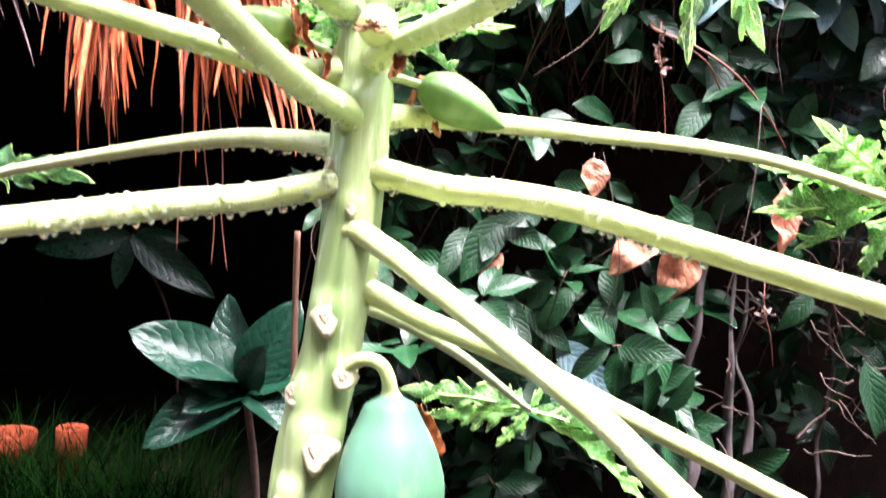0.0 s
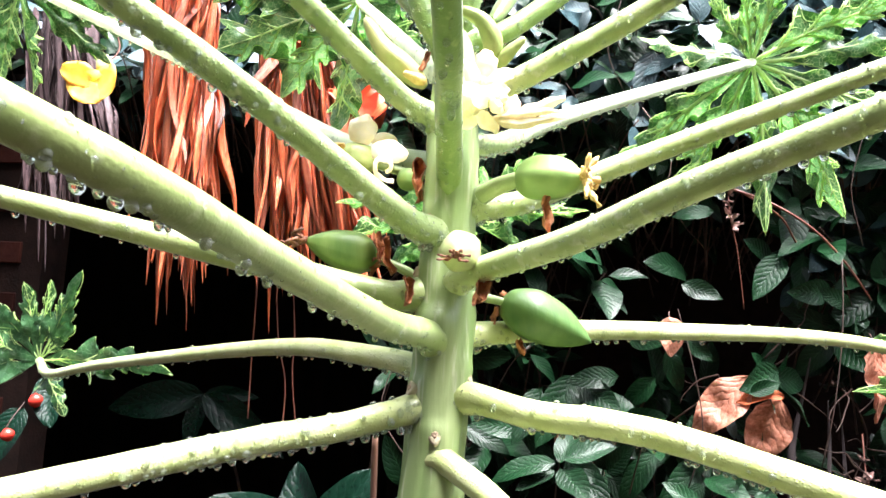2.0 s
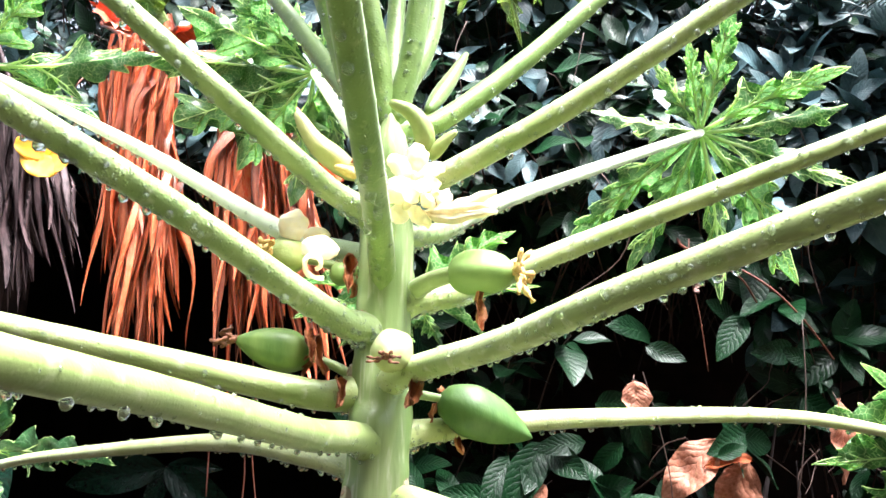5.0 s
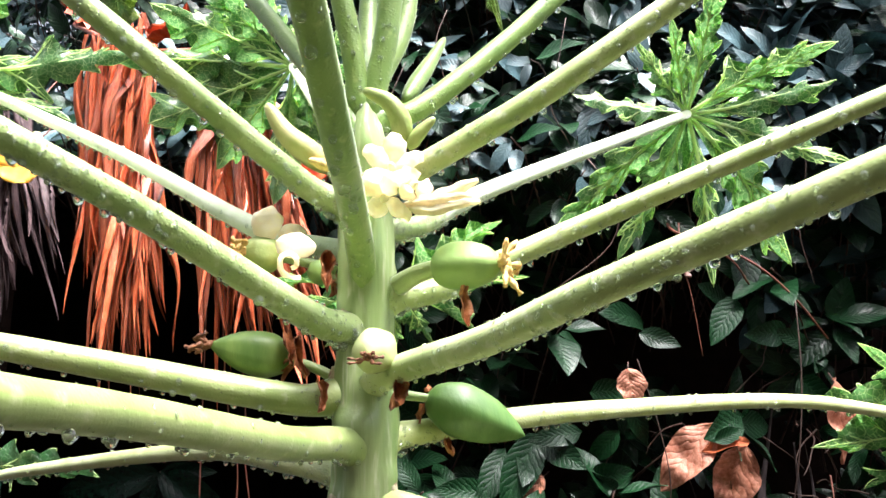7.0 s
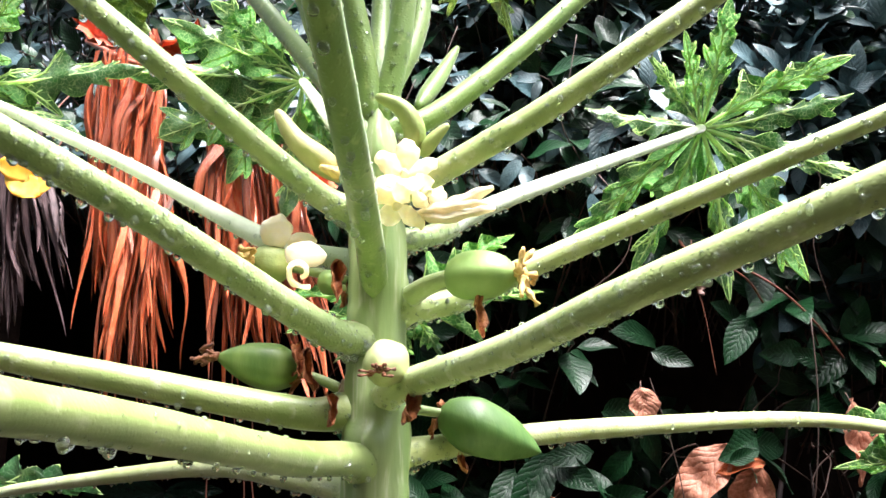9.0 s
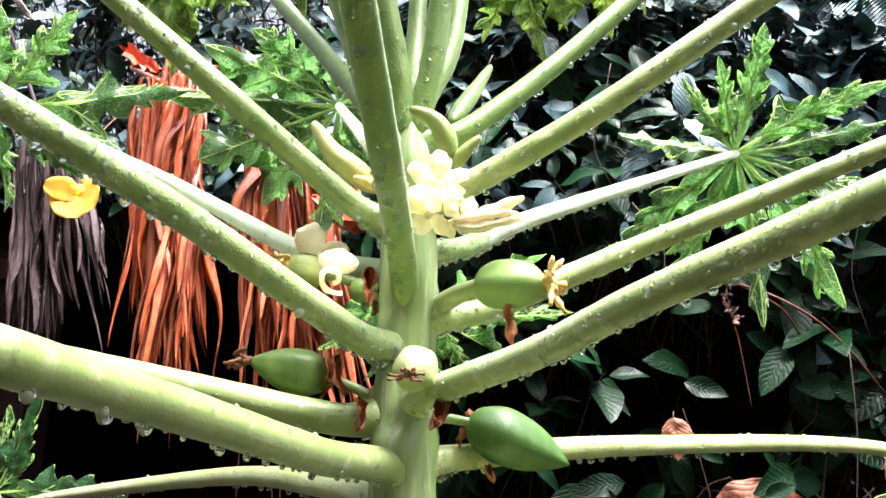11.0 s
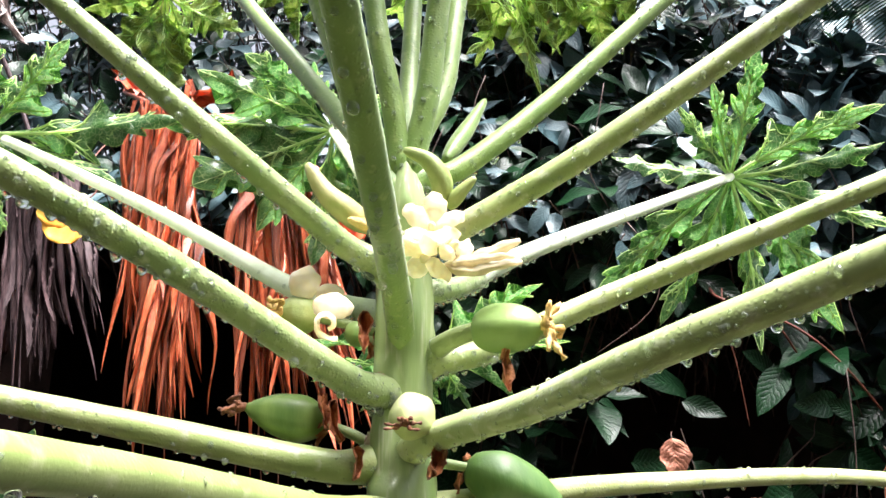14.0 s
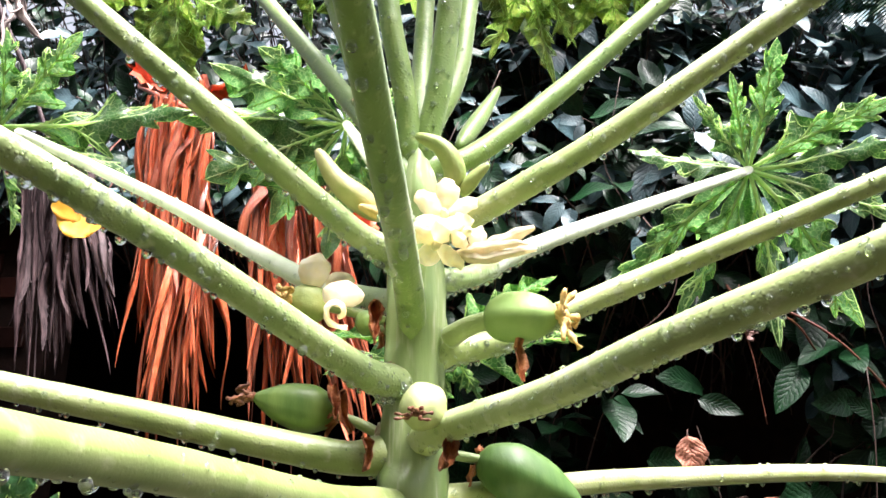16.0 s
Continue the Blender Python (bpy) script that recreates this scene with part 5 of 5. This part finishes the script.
hedge_leaf((0.126, 2.05, 0.713), (0.194, 1.919, 0.65), (0.08, -1, 0.17), 1)
hedge_leaf((0.3, 1.994, 0.74), (0.223, 1.957, 0.648), (-0.33, -1, 0.27), 1)
hedge_leaf((0.433, 2.049, 0.733), (0.319, 1.965, 0.665), (-0.16, -1, 0.26), 1)
hedge_leaf((0.395, 2.051, 0.654), (0.299, 1.995, 0.615), (0.01, -1, 0.07), 1)
hedge_leaf((0.273, 2.014, 0.619), (0.386, 1.926, 0.527), (-0.16, -1, 0.23), 3)
hedge_leaf((0.405, 1.984, 0.59), (0.545, 1.973, 0.55), (-0.18, -1, 0.11), 1)
hedge_leaf((0.558, 2.007, 0.827), (0.524, 2.01, 0.717), (-0.24, -1, 0.07), 0)
hedge_leaf((0.812, 1.996, 0.761), (0.743, 1.973, 0.684), (-0.18, -1, 0.04), 1)
hedge_leaf((0.934, 2.006, 0.622), (0.97, 1.966, 0.469), (0.32, -1, -0.06), 0)
hedge_leaf((0.666, 1.985, 0.376), (0.759, 1.933, 0.433), (0.21, -1, 0.15), 2)
hedge_leaf((0.558, 1.999, 1.158), (0.489, 1.943, 1.068), (-0.26, -1, 0.08), 0)
hedge_leaf((0.416, 1.983, 1.244), (0.334, 1.98, 1.241), (0.32, -1, 0.28), 1)
hedge_leaf((0.372, 2.057, 1.113), (0.309, 1.912, 1.143), (-0.17, -1, 0.29), 1)
hedge_leaf((0.558, 2.013, 0.848), (0.527, 2.004, 0.726), (0.10, -1, 0.23), 0)
hedge_leaf((0.549, 2.003, 0.917), (0.456, 1.929, 0.875), (-0.04, -1, -0.05), 2)
hedge_leaf((0.45, 2.011, 0.818), (0.462, 2.006, 0.773), (-0.13, -1, -0.10), 3)
hedge_leaf((0.363, 1.994, 0.971), (0.415, 1.988, 0.93), (-0.11, -1, 0.02), 2)
hedge_leaf((0.298, 1.988, 0.892), (0.232, 2.008, 0.824), (-0.06, -1, -0.02), 0)
hedge_leaf((0.223, 1.985, 0.889), (0.132, 1.916, 0.885), (-0.27, -1, 0.17), 1)
hedge_leaf((0.236, 1.992, 0.797), (0.309, 1.914, 0.816), (-0.01, -1, -0.00), 2)
hedge_leaf((0.139, 2.06, 0.884), (0.106, 1.922, 0.811), (0.02, -1, 0.21), 0)
hedge_leaf((0.325, 2.013, 0.952), (0.359, 2.009, 0.86), (-0.02, -1, -0.00), 1)
hedge_leaf((0.349, 1.983, 1.087), (0.426, 1.952, 1.057), (-0.20, -1, 0.26), 2)
hedge_leaf((0.668, 2.046, 1.09), (0.576, 1.97, 1.075), (-0.37, -1, -0.2), 0)
hedge_leaf((0.71, 2.05, 1.06), (0.639, 2.0, 1.087), (0.30, -1, -0.2), 1)
hedge_leaf((0.251, 2.054, 0.971), (0.322, 1.967, 0.973), (0.39, -1, 0.06), 0)
hedge_leaf((0.55, 2.052, 1.15), (0.491, 1.975, 1.186), (0.23, -1, 0.20), 0)


def shrub_leaf(parent, me, base, tip, face, label=""):
    base, tip = Vector(base), Vector(tip)
    return place_leaf(parent, me, leaf_pose(base, tip - base, face, (tip - base).length), label=label)


ROS = [blade_mesh("broad_leaf", M_ROSETTE, 0.6, 0.35, 0.16, 0.02, n=14, m=8, power=0.58)[0], blade_mesh("broad_leaf", M_ROSETTE, 0.54, 0.45, 0.22, 0.025, n=14, m=8, power=0.58)[0]]
ROS_SLIM = [blade_mesh("broad_leaf", M_ROSETTE, 0.42, 0.3, 0.12, 0.015, n=12, m=6)[0], blade_mesh("broad_leaf", M_ROSETTE, 0.36, 0.4, 0.2, 0.02, n=12, m=6)[0]]
shrub = thing('broad_leaved_shrub', (-0.366, 1.9, 0.0), 'low shrub with a whorl of broad glossy dark leaves', 'shrub')
part('stem', tube([(-0.366, 1.95, -0.02), (-0.346, 1.93, 0.25), (-0.366, 1.87, 0.498)], 0.008, 8), M_TWIG, shrub)
shrub_leaf(shrub, ROS[0], (-0.366, 1.87, 0.498), (-0.559, 1.78, 0.633), (-0.2, -0.7, 0.8))
shrub_leaf(shrub, ROS[1], (-0.366, 1.87, 0.498), (-0.515, 1.73, 0.43), (-0.2, -1, 0.45))
shrub_leaf(shrub, ROS[0], (-0.366, 1.87, 0.498), (-0.49, 1.83, 0.42), (-0.1, -1, 0.3))
shrub_leaf(shrub, ROS[0], (-0.366, 1.87, 0.498), (-0.446, 1.75, 0.49), (-0.1, -0.8, 0.7))
shrub_leaf(shrub, ROS[0], (-0.366, 1.87, 0.498), (-0.325, 1.8, 0.59), (0.1, -1, 0.4))
shrub_leaf(shrub, ROS[1], (-0.366, 1.87, 0.498), (-0.444, 1.9, 0.686), (-0.3, -1, 0.3))
shrub_leaf(shrub, ROS[0], (-0.366, 1.87, 0.498), (-0.271, 1.86, 0.683), (0.2, -1, 0.4))
shrub_leaf(shrub, ROS[1], (-0.366, 1.87, 0.498), (-0.256, 1.78, 0.459), (0.2, -0.6, 0.9))
shrub_leaf(shrub, ROS[0], (-0.366, 1.87, 0.498), (-0.446, 1.74, 0.57), (0, -0.5, 1))
shrub_leaf(shrub, ROS[1], (-0.366, 1.87, 0.498), (-0.222, 1.85, 0.568), (0.2, -0.7, 0.8))
sprig = thing('slender_shrub', (-0.826, 2.851, 0.000), 'slender shrub with broad drooping dark green leaves', 'shrub')
part('stem', tube([(-0.826, 2.851, -0.020), (-0.874, 2.827, 0.477), (-0.970, 2.707, 0.777)], 0.005, 6), M_TWIG, sprig)
shrub_leaf(sprig, ROS_SLIM[0], (-0.970, 2.707, 0.777), (-1.001, 2.659, 0.615), (0, -1, 0.0))
shrub_leaf(sprig, ROS_SLIM[1], (-0.970, 2.707, 0.777), (-0.698, 2.611, 0.621), (0.2, -1, 0.1))
shrub_leaf(sprig, ROS_SLIM[0], (-0.970, 2.707, 0.777), (-1.262, 2.647, 0.724), (-0.1, -1, 0.1))
shrub_leaf(sprig, ROS_SLIM[1], (-0.970, 2.707, 0.777), (-0.802, 2.707, 0.779), (0, -1, 0.2))

# ---- dead palm fronds ----
def strip_mesh(name, mat, seed, sway=1.0):
    """A dry leaflet one unit long that hangs down: a pleated ribbon that twists, buckles and narrows to a torn point."""
    r = random.Random(seed)
    me = bpy.data.meshes.new(name)
    verts, faces = [], []
    n = 18
    bx, by, ph, ph2 = r.uniform(-0.022, 0.022), r.uniform(-0.03, 0.03), r.random() * 6, r.random() * 6
    spin, kink = r.uniform(-2.2, 2.2), r.uniform(0.3, 0.8)
    pleat = [(-1.0, 0.35), (-0.55, -0.25), (-0.1, 0.2), (0.35, -0.3), (1.0, 0.25), (0.35, -0.48), (-0.1, 0.02), (-0.55, -0.43)]
    k = len(pleat)
    for i in range(n + 1):
        s = i / n
        w = 0.0085 * (0.5 + 0.5 * math.sin(math.pi * (0.12 + 0.7 * s))) * (1 - 0.94 * s ** 9) * (1 + 0.18 * math.sin(21 * s + ph2))
        bent = max(0.0, s - kink)
        c = Vector((sway * (bx * s * s + 0.011 * math.sin(6 * s + ph) + 0.003 * math.sin(17 * s + ph2) + bx * 1.6 * bent), by * s * s + 0.008 * math.cos(6 * s + ph), -s))
        tw = spin * s + 0.5 * math.sin(5 * s + ph)
        for x, lift in pleat:
            px, py = x * w, lift * w * (0.8 + 0.5 * math.sin(9 * s + ph + x))
            verts.append(c + Vector((px * math.cos(tw) - py * math.sin(tw), px * math.sin(tw) + py * math.cos(tw), 0)))
    for i in range(n):
        for q in range(k):
            a, b = i * k + q, i * k + (q + 1) % k
            faces.append((a, b, b + k, a + k))
    me.from_pydata(verts, [], faces)
    me.materials.append(mat)
    me.shade_smooth()
    return me


STRIPS = [strip_mesh("dry_leaflet", M_THATCH, k) for k in range(14)]
STRIPS_PALE = [strip_mesh("dry_leaflet", M_THATCH_PALE, 40 + k) for k in range(3)]
STRIPS_GREY = [strip_mesh("dry_leaflet", M_THATCH_GREY, 20 + k, 0.3) for k in range(6)]


def dead_frond(rachis, label, bunches, strips, mat, seed, radius=0.008, broad=1.0):
    """A dead palm frond: its midrib, and bunches (top a, top b, spread, low, high length, count, lean) of leaflets that hang from it."""
    r = random.Random(seed)
    t = thing("dead_palm_frond", rachis[0], label, "dead palm frond", group="dead palm fronds")
    part("midrib", tube(rachis, lambda s: radius * (1 - 0.5 * s), 10), mat, t)
    for a, b, spread, low, high, count, lean in bunches:
        a, b = Vector(a), Vector(b)
        locks = [(r.random(), r.gauss(0, 0.02), r.uniform(0.62, 1.0)) for _ in range(max(2, count // 11))]
        for k in range(count):
            lock = r.choice(locks)
            du = r.gauss(0, 0.06)
            u = min(1.0, max(0.0, lock[0] + du))
            p = a.lerp(b, u) + Vector((r.uniform(-0.012, 0.012), r.uniform(-0.03, 0.03), r.uniform(-0.07, 0.05) + max(0.0, r.gauss(0, 0.045))))
            L = r.uniform(low, high) * lock[2] * (1 if r.random() < 0.7 else r.uniform(0.35, 0.8))
            tilt = lean + (u - 0.5) * spread + lock[1] + r.gauss(0, 0.016) - du * (b - a).length / L * 0.9
            m = Matrix.Translation(p) @ Matrix.Rotation(-tilt, 4, "Y") @ Matrix.Rotation(r.uniform(-0.1, 0.1), 4, "X") @ Matrix.Rotation(r.random() * 6.28, 4, "Z")
            w = r.uniform(0.4, 1.3) if r.random() < 0.88 else r.uniform(1.3, 2.0)
            place_leaf(t, r.choice(strips), m @ Matrix.Diagonal((w * broad, w * broad, L, 1)), "leaflet")
    return t


dead_frond([(-0.85, 1.86, 1.785), (-0.676, 1.78, 1.678), (-0.518, 1.76, 1.658), (-0.392, 1.78, 1.659)], 'dead orange palm frond with limp hanging leaflets', [((-0.781, 1.82, 1.705), (-0.668, 1.82, 1.668), 0.02, 0.54, 0.73, 230, 0.05), ((-0.525, 1.8, 1.64), (-0.411, 1.8, 1.543), 0.24, 0.5, 0.68, 230, 0.185)], STRIPS, M_THATCH, 3, radius=0.007, broad=0.9)
dead_frond([(-1.52, 1.95, 2.476), (-1.28, 1.9, 2.054), (-1.178, 1.93, 1.845), (-1.079, 1.94, 1.623)], 'dead grey-brown palm frond with hanging shreds', [((-1.124, 1.92, 1.631), (-1.016, 1.92, 1.611), 0.26, 0.44, 0.62, 64, 0.21), ((-1.144, 1.75, 1.975), (-1.083, 1.75, 1.94), 0.1, 0.22, 0.34, 0, 0.42)], STRIPS_GREY, M_THATCH_GREY, 4, radius=0.009, broad=1.0)
shred = thing('dead_leaf_shred', (-0.614, 1.74, 1.674), 'curled bright red-orange scrap of dead palm leaf', 'dead leaf', group='scraps of dead palm')
part('blade', petal_shape(bmesh.new(), (-0.614, 1.74, 1.674), (-0.507, 1.71, 1.677), (0.2, -1, 0.5), 0.042, 0.002, 0.3, cup=0.5, crumple=0.008), M_RED, shred)
shred = thing('dead_leaf_shred', (-0.398, 1.74, 1.659), 'curled bright red-orange scrap of dead palm leaf', 'dead leaf', group='scraps of dead palm')
part('blade', petal_shape(bmesh.new(), (-0.398, 1.74, 1.659), (-0.37, 1.71, 1.618), (0.2, -1, 0.5), 0.03, 0.002, 0.3, cup=0.5, crumple=0.008), M_RED, shred)
shred = thing('dead_leaf_shred', (-0.325, 1.7, 1.39), 'curled bright red-orange scrap of dead palm leaf', 'dead leaf', group='scraps of dead palm')
part('blade', petal_shape(bmesh.new(), (-0.325, 1.7, 1.39), (-0.252, 1.67, 1.292), (0.2, -1, 0.5), 0.085, 0.002, 0.3, cup=0.5, crumple=0.008), M_RED, shred)
shred = thing('dead_leaf_shred', (-0.797, 1.74, 1.759), 'curled bright red-orange scrap of dead palm leaf', 'dead leaf', group='scraps of dead palm')
part('blade', petal_shape(bmesh.new(), (-0.797, 1.74, 1.759), (-0.688, 1.71, 1.639), (0.2, -1, 0.5), 0.034, 0.002, 0.3, cup=0.5, crumple=0.008), M_RED, shred)
shred = thing('dead_leaf_shred', (-0.443, 1.74, 1.509), 'curled bright red-orange scrap of dead palm leaf', 'dead leaf', group='scraps of dead palm')
part('blade', petal_shape(bmesh.new(), (-0.443, 1.74, 1.509), (-0.355, 1.71, 1.51), (0.2, -1, 0.5), 0.04, 0.002, 0.3, cup=0.5, crumple=0.008), M_RED, shred)
dead_frond([(-1.282, 1.78, 2.24), (-1.186, 1.76, 2.06), (-1.12, 1.75, 1.958)], 'bleached pinkish dead palm frond tip', [((-1.146, 1.75, 1.99), (-1.095, 1.75, 1.97), 0.05, 0.15, 0.26, 9, 0.3)], STRIPS_PALE, M_THATCH_PALE, 9, radius=0.006)
strands = thing('hanging_roots', (-0.514, 1.82, 1.634), 'thin red-brown dry strands hanging in the shade', 'roots')
part('strand', tube([(-0.514, 1.82, 1.634), (-0.523, 1.86, 1.031), (-0.526, 1.87, 0.903), (-0.524, 1.87, 0.771)], 0.0013, 6), M_VINE, strands)
part('strand', tube([(-0.514, 1.82, 1.634), (-0.479, 1.86, 1.009), (-0.449, 1.86, 0.849), (-0.448, 1.86, 0.748)], 0.0013, 6), M_VINE, strands)
part('strand', tube([(-0.514, 1.82, 1.634), (-0.443, 1.86, 1.01), (-0.435, 1.86, 0.861), (-0.416, 1.86, 0.738)], 0.0013, 6), M_VINE, strands)

# ---- yellow flower, berries ----
def yellow_flower(at, face, size):
    t = thing("yellow_flower", at, "drooping yellow trumpet flower, petals wet", "flower")
    c, f = Vector(at), Vector(face).normalized()
    s1 = f.cross(Vector((0, 0, 1))).normalized()
    s2 = s1.cross(f)
    part("flower_tube", tube([c - f * size * 0.55 + Vector((0, 0, size * 0.5)), c - f * size * 0.3 + Vector((0, 0, size * 0.18)), c], lambda s: size * (0.07 + 0.13 * s * s), 12), M_YELLOW, t)
    part("calyx", tube([c - f * size * 0.4 + Vector((0, 0, size * 0.62)), c - f * size * 0.42 + Vector((0, 0, size * 0.48)), c - f * size * 0.32 + Vector((0, 0, size * 0.26))], lambda s: size * (0.05 + 0.1 * math.sin(2.6 * s)), 10), M_BUD, t, "pale green calyx")
    for k, (turn, reach, broad) in enumerate(((205, 0.5, 0.86), (290, 0.5, 0.78), (15, 0.56, 0.5))):
        a = radians(turn)
        o = s1 * math.cos(a) + s2 * math.sin(a)
        part("petal", petal_shape(bmesh.new(), c + o * size * 0.04 + f * 0.001 * k, c + o * size * reach + f * size * (0.12 + 0.03 * k), f, size * broad, 0.001, 0.1 - 0.08 * k, cup=0.06, crumple=0.0014), M_YELLOW, t)
    up = c - f * size * 0.55 + Vector((0, 0, size * 0.5))
    part("flower_stalk", tube([up, up + Vector((0.01, 0.02, 0.04)), up + Vector((-0.02, 0.05, 0.13)), up + Vector((-0.05, 0.3, 0.3)), up + Vector((-0.03, 0.75, 0.36))], 0.0016, 6), M_VINE, t, "thin trailing stem")
    return t


yellow_flower((-0.822, 1.68, 1.414), (0.15, -1.0, -0.1), 0.104)

def berry(at, size, leaf_tip):
    """A round red berry with a dimple at its end, on a small drooping leaf."""
    at = Vector(at)
    t = thing("red_berry", at, "small bright red berry on a dark leaf", "berry", group="red berries")
    line = [at + Vector((-0.3, -0.2, 1)).normalized() * (size * (k / 12 - 0.5)) for k in range(13)]
    part("berry_skin", rings(bmesh.new(), line, lambda q: max(0.0008, size * 0.52 * math.sin(math.pi * min(0.97, max(0.05, q))) ** 0.55), 16, ridge=lambda q, a: 1 + 0.06 * math.cos(3 * a)), M_BERRY, t)
    part("berry_stalk", tube([line[-1], line[-1] + Vector((0.004, 0.01, 0.02)), line[-1] + Vector((0.0, 0.05, 0.05))], 0.0012, 6), M_TWIG, t)
    shrub_leaf(t, ROS[0], at + Vector((-0.005, 0.05, 0.05)), leaf_tip, (0.1, -1, 0.35))


berry((-0.94, 1.8, 0.788), 0.027, (-0.905, 1.79, 0.745))
berry((-0.991, 1.8, 0.718), 0.026, (-1.03, 1.8, 0.66))

# ---- pots and grass ----
def pot(at, d, h):
    t = thing("flower_pot", at, "orange terracotta flower pot half hidden in grass", "flower pot", group="terracotta pots")
    prof = [(0, 0.66), (0.02, 0.7), (0.78, 0.92), (0.8, 1.06), (0.99, 1.1), (1.0, 1.04), (0.97, 0.92), (0.85, 0.86), (0.84, 0.02)]
    bm = bmesh.new()
    rows = [[bm.verts.new(Vector(at) + Vector((math.cos(a) * d / 2 * q, math.sin(a) * d / 2 * q, h * z))) for a in [2 * math.pi * k / 28 for k in range(28)]] for z, q in prof]
    for a, b in zip(rows, rows[1:]):
        for k in range(28):
            bm.faces.new((a[k], a[(k + 1) % 28], b[(k + 1) % 28], b[k]))
    bm.faces.new(rows[0][::-1])
    bm.faces.new(rows[-1])
    part("pot_body", bm, M_POT, t)


pot((-0.99, 2.12, 0.0), 0.11, 0.31)
pot((-0.84, 2.12, 0.0), 0.065, 0.33)

gr = random.Random(33)
gv, gf = [], []
for _ in range(4200):
    x, y = gr.uniform(-1.3, -0.5), gr.uniform(1.75, 2.1)
    if gr.random() < 0.3:
        x, y = gr.uniform(-1.5, 1.5), gr.uniform(1.5, 2.5)
    h = gr.uniform(0.25, 0.5) * (1.0 if x < -0.5 else 0.5)
    a, lean, w = gr.random() * 6.28, gr.uniform(0.06, 0.28), gr.uniform(0.002, 0.0048)
    q = Vector((math.cos(a), math.sin(a), 0))
    o = Vector((-q.y, q.x, 0))
    b = len(gv)
    for i in range(6):
        s = i / 5
        c = Vector((x, y, 0)) + Vector((0, 0, h * (s - 0.25 * s * s))) + q * lean * s * s
        ww = w * (1 - s * 0.9)
        gv += [c - o * ww, c + o * ww]
    gf += [(b + 2 * i, b + 2 * i + 1, b + 2 * i + 3, b + 2 * i + 2) for i in range(5)]
me = bpy.data.meshes.new("grass")
me.from_pydata(gv, [], gf)
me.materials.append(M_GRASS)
me.shade_smooth()
tagged(new("grass", me), "arching green grass blades, coloured dark for the shade", "grass", kind="stuff")

# ---- palm frond at the side of the hedge ----
pf = thing("palm_frond", (1.07, 1.95, 1.72), "dark green feathery palm frond over the hedge", "palm frond")
rach = spline([(1.07, 1.95, 1.72), (0.99, 1.92, 1.84), (0.9, 1.9, 1.93), (0.78, 1.88, 1.98)], 16)
part("midrib", rings(bmesh.new(), rach, lambda s: 0.006 * (1 - 0.7 * s), 8), M_FROND, pf)
M_FROND.node_tree.nodes["Principled BSDF"].inputs["Specular IOR Level"].default_value = 0.15
fl = blade_mesh("leaflet", M_FROND, 0.034, 0.6, 0.3, 0.0, n=6, m=2)[0]
for i in range(4, len(rach) - 1):
    t = (rach[i + 1] - rach[i]).normalized()
    for sg in (-1, 1):
        side = t.cross(Vector((0, -0.3, 1))).normalized() * sg
        place_leaf(pf, fl, leaf_pose(rach[i], side + t * 0.6 + Vector((0, 0, -0.35)), (0, -0.2, 1), 0.2), "leaflet")


# ---- dry stick beside the trunk ----
stick = thing("dry_stick", (-0.06, 0.96, 0.0), "thin red-brown dry stick standing behind the trunk", "stick")
part("stick_wood", tube([(-0.06, 0.97, -0.03), (-0.07, 0.955, 0.4), (-0.078, 0.95, 0.68), (-0.081, 0.95, 0.75), (-0.083, 0.95, 0.83)], lambda s: 0.0048 - 0.0022 * s, 10, ridge=lambda s, a: 1 + 0.1 * math.sin(3 * a + 30 * s)), M_STICK, stick)

# ---- brick wall at the side of the dark recess ----
bm = bmesh.new()
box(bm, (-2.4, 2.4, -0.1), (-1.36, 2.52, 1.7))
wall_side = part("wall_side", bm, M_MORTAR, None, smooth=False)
tagged(wall_side, "old red brick wall, deep shade put into its colour", "wall", kind="structure")
bm = bmesh.new()
box(bm, (-0.1025, -0.006, -0.031), (0.1025, 0.006, 0.031))
bmesh.ops.bevel(bm, geom=bm.edges[:], offset=0.003, segments=1, affect="EDGES")
brick_mesh = bpy.data.meshes.new("brick")
bm.to_mesh(brick_mesh)
bm.free()
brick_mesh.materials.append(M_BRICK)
br = random.Random(5)
for row in range(22):
    for col in range(5):
        x = -2.28 + col * 0.215 - (0.1075 if row % 2 else 0.0)
        if -2.3 < x < -1.46:
            ob = new("brick", brick_mesh)
            ob.parent = wall_side
            ob.matrix_basis = Matrix.Translation((x, 2.396 + br.uniform(-0.002, 0.002), 0.06 + row * 0.0735))
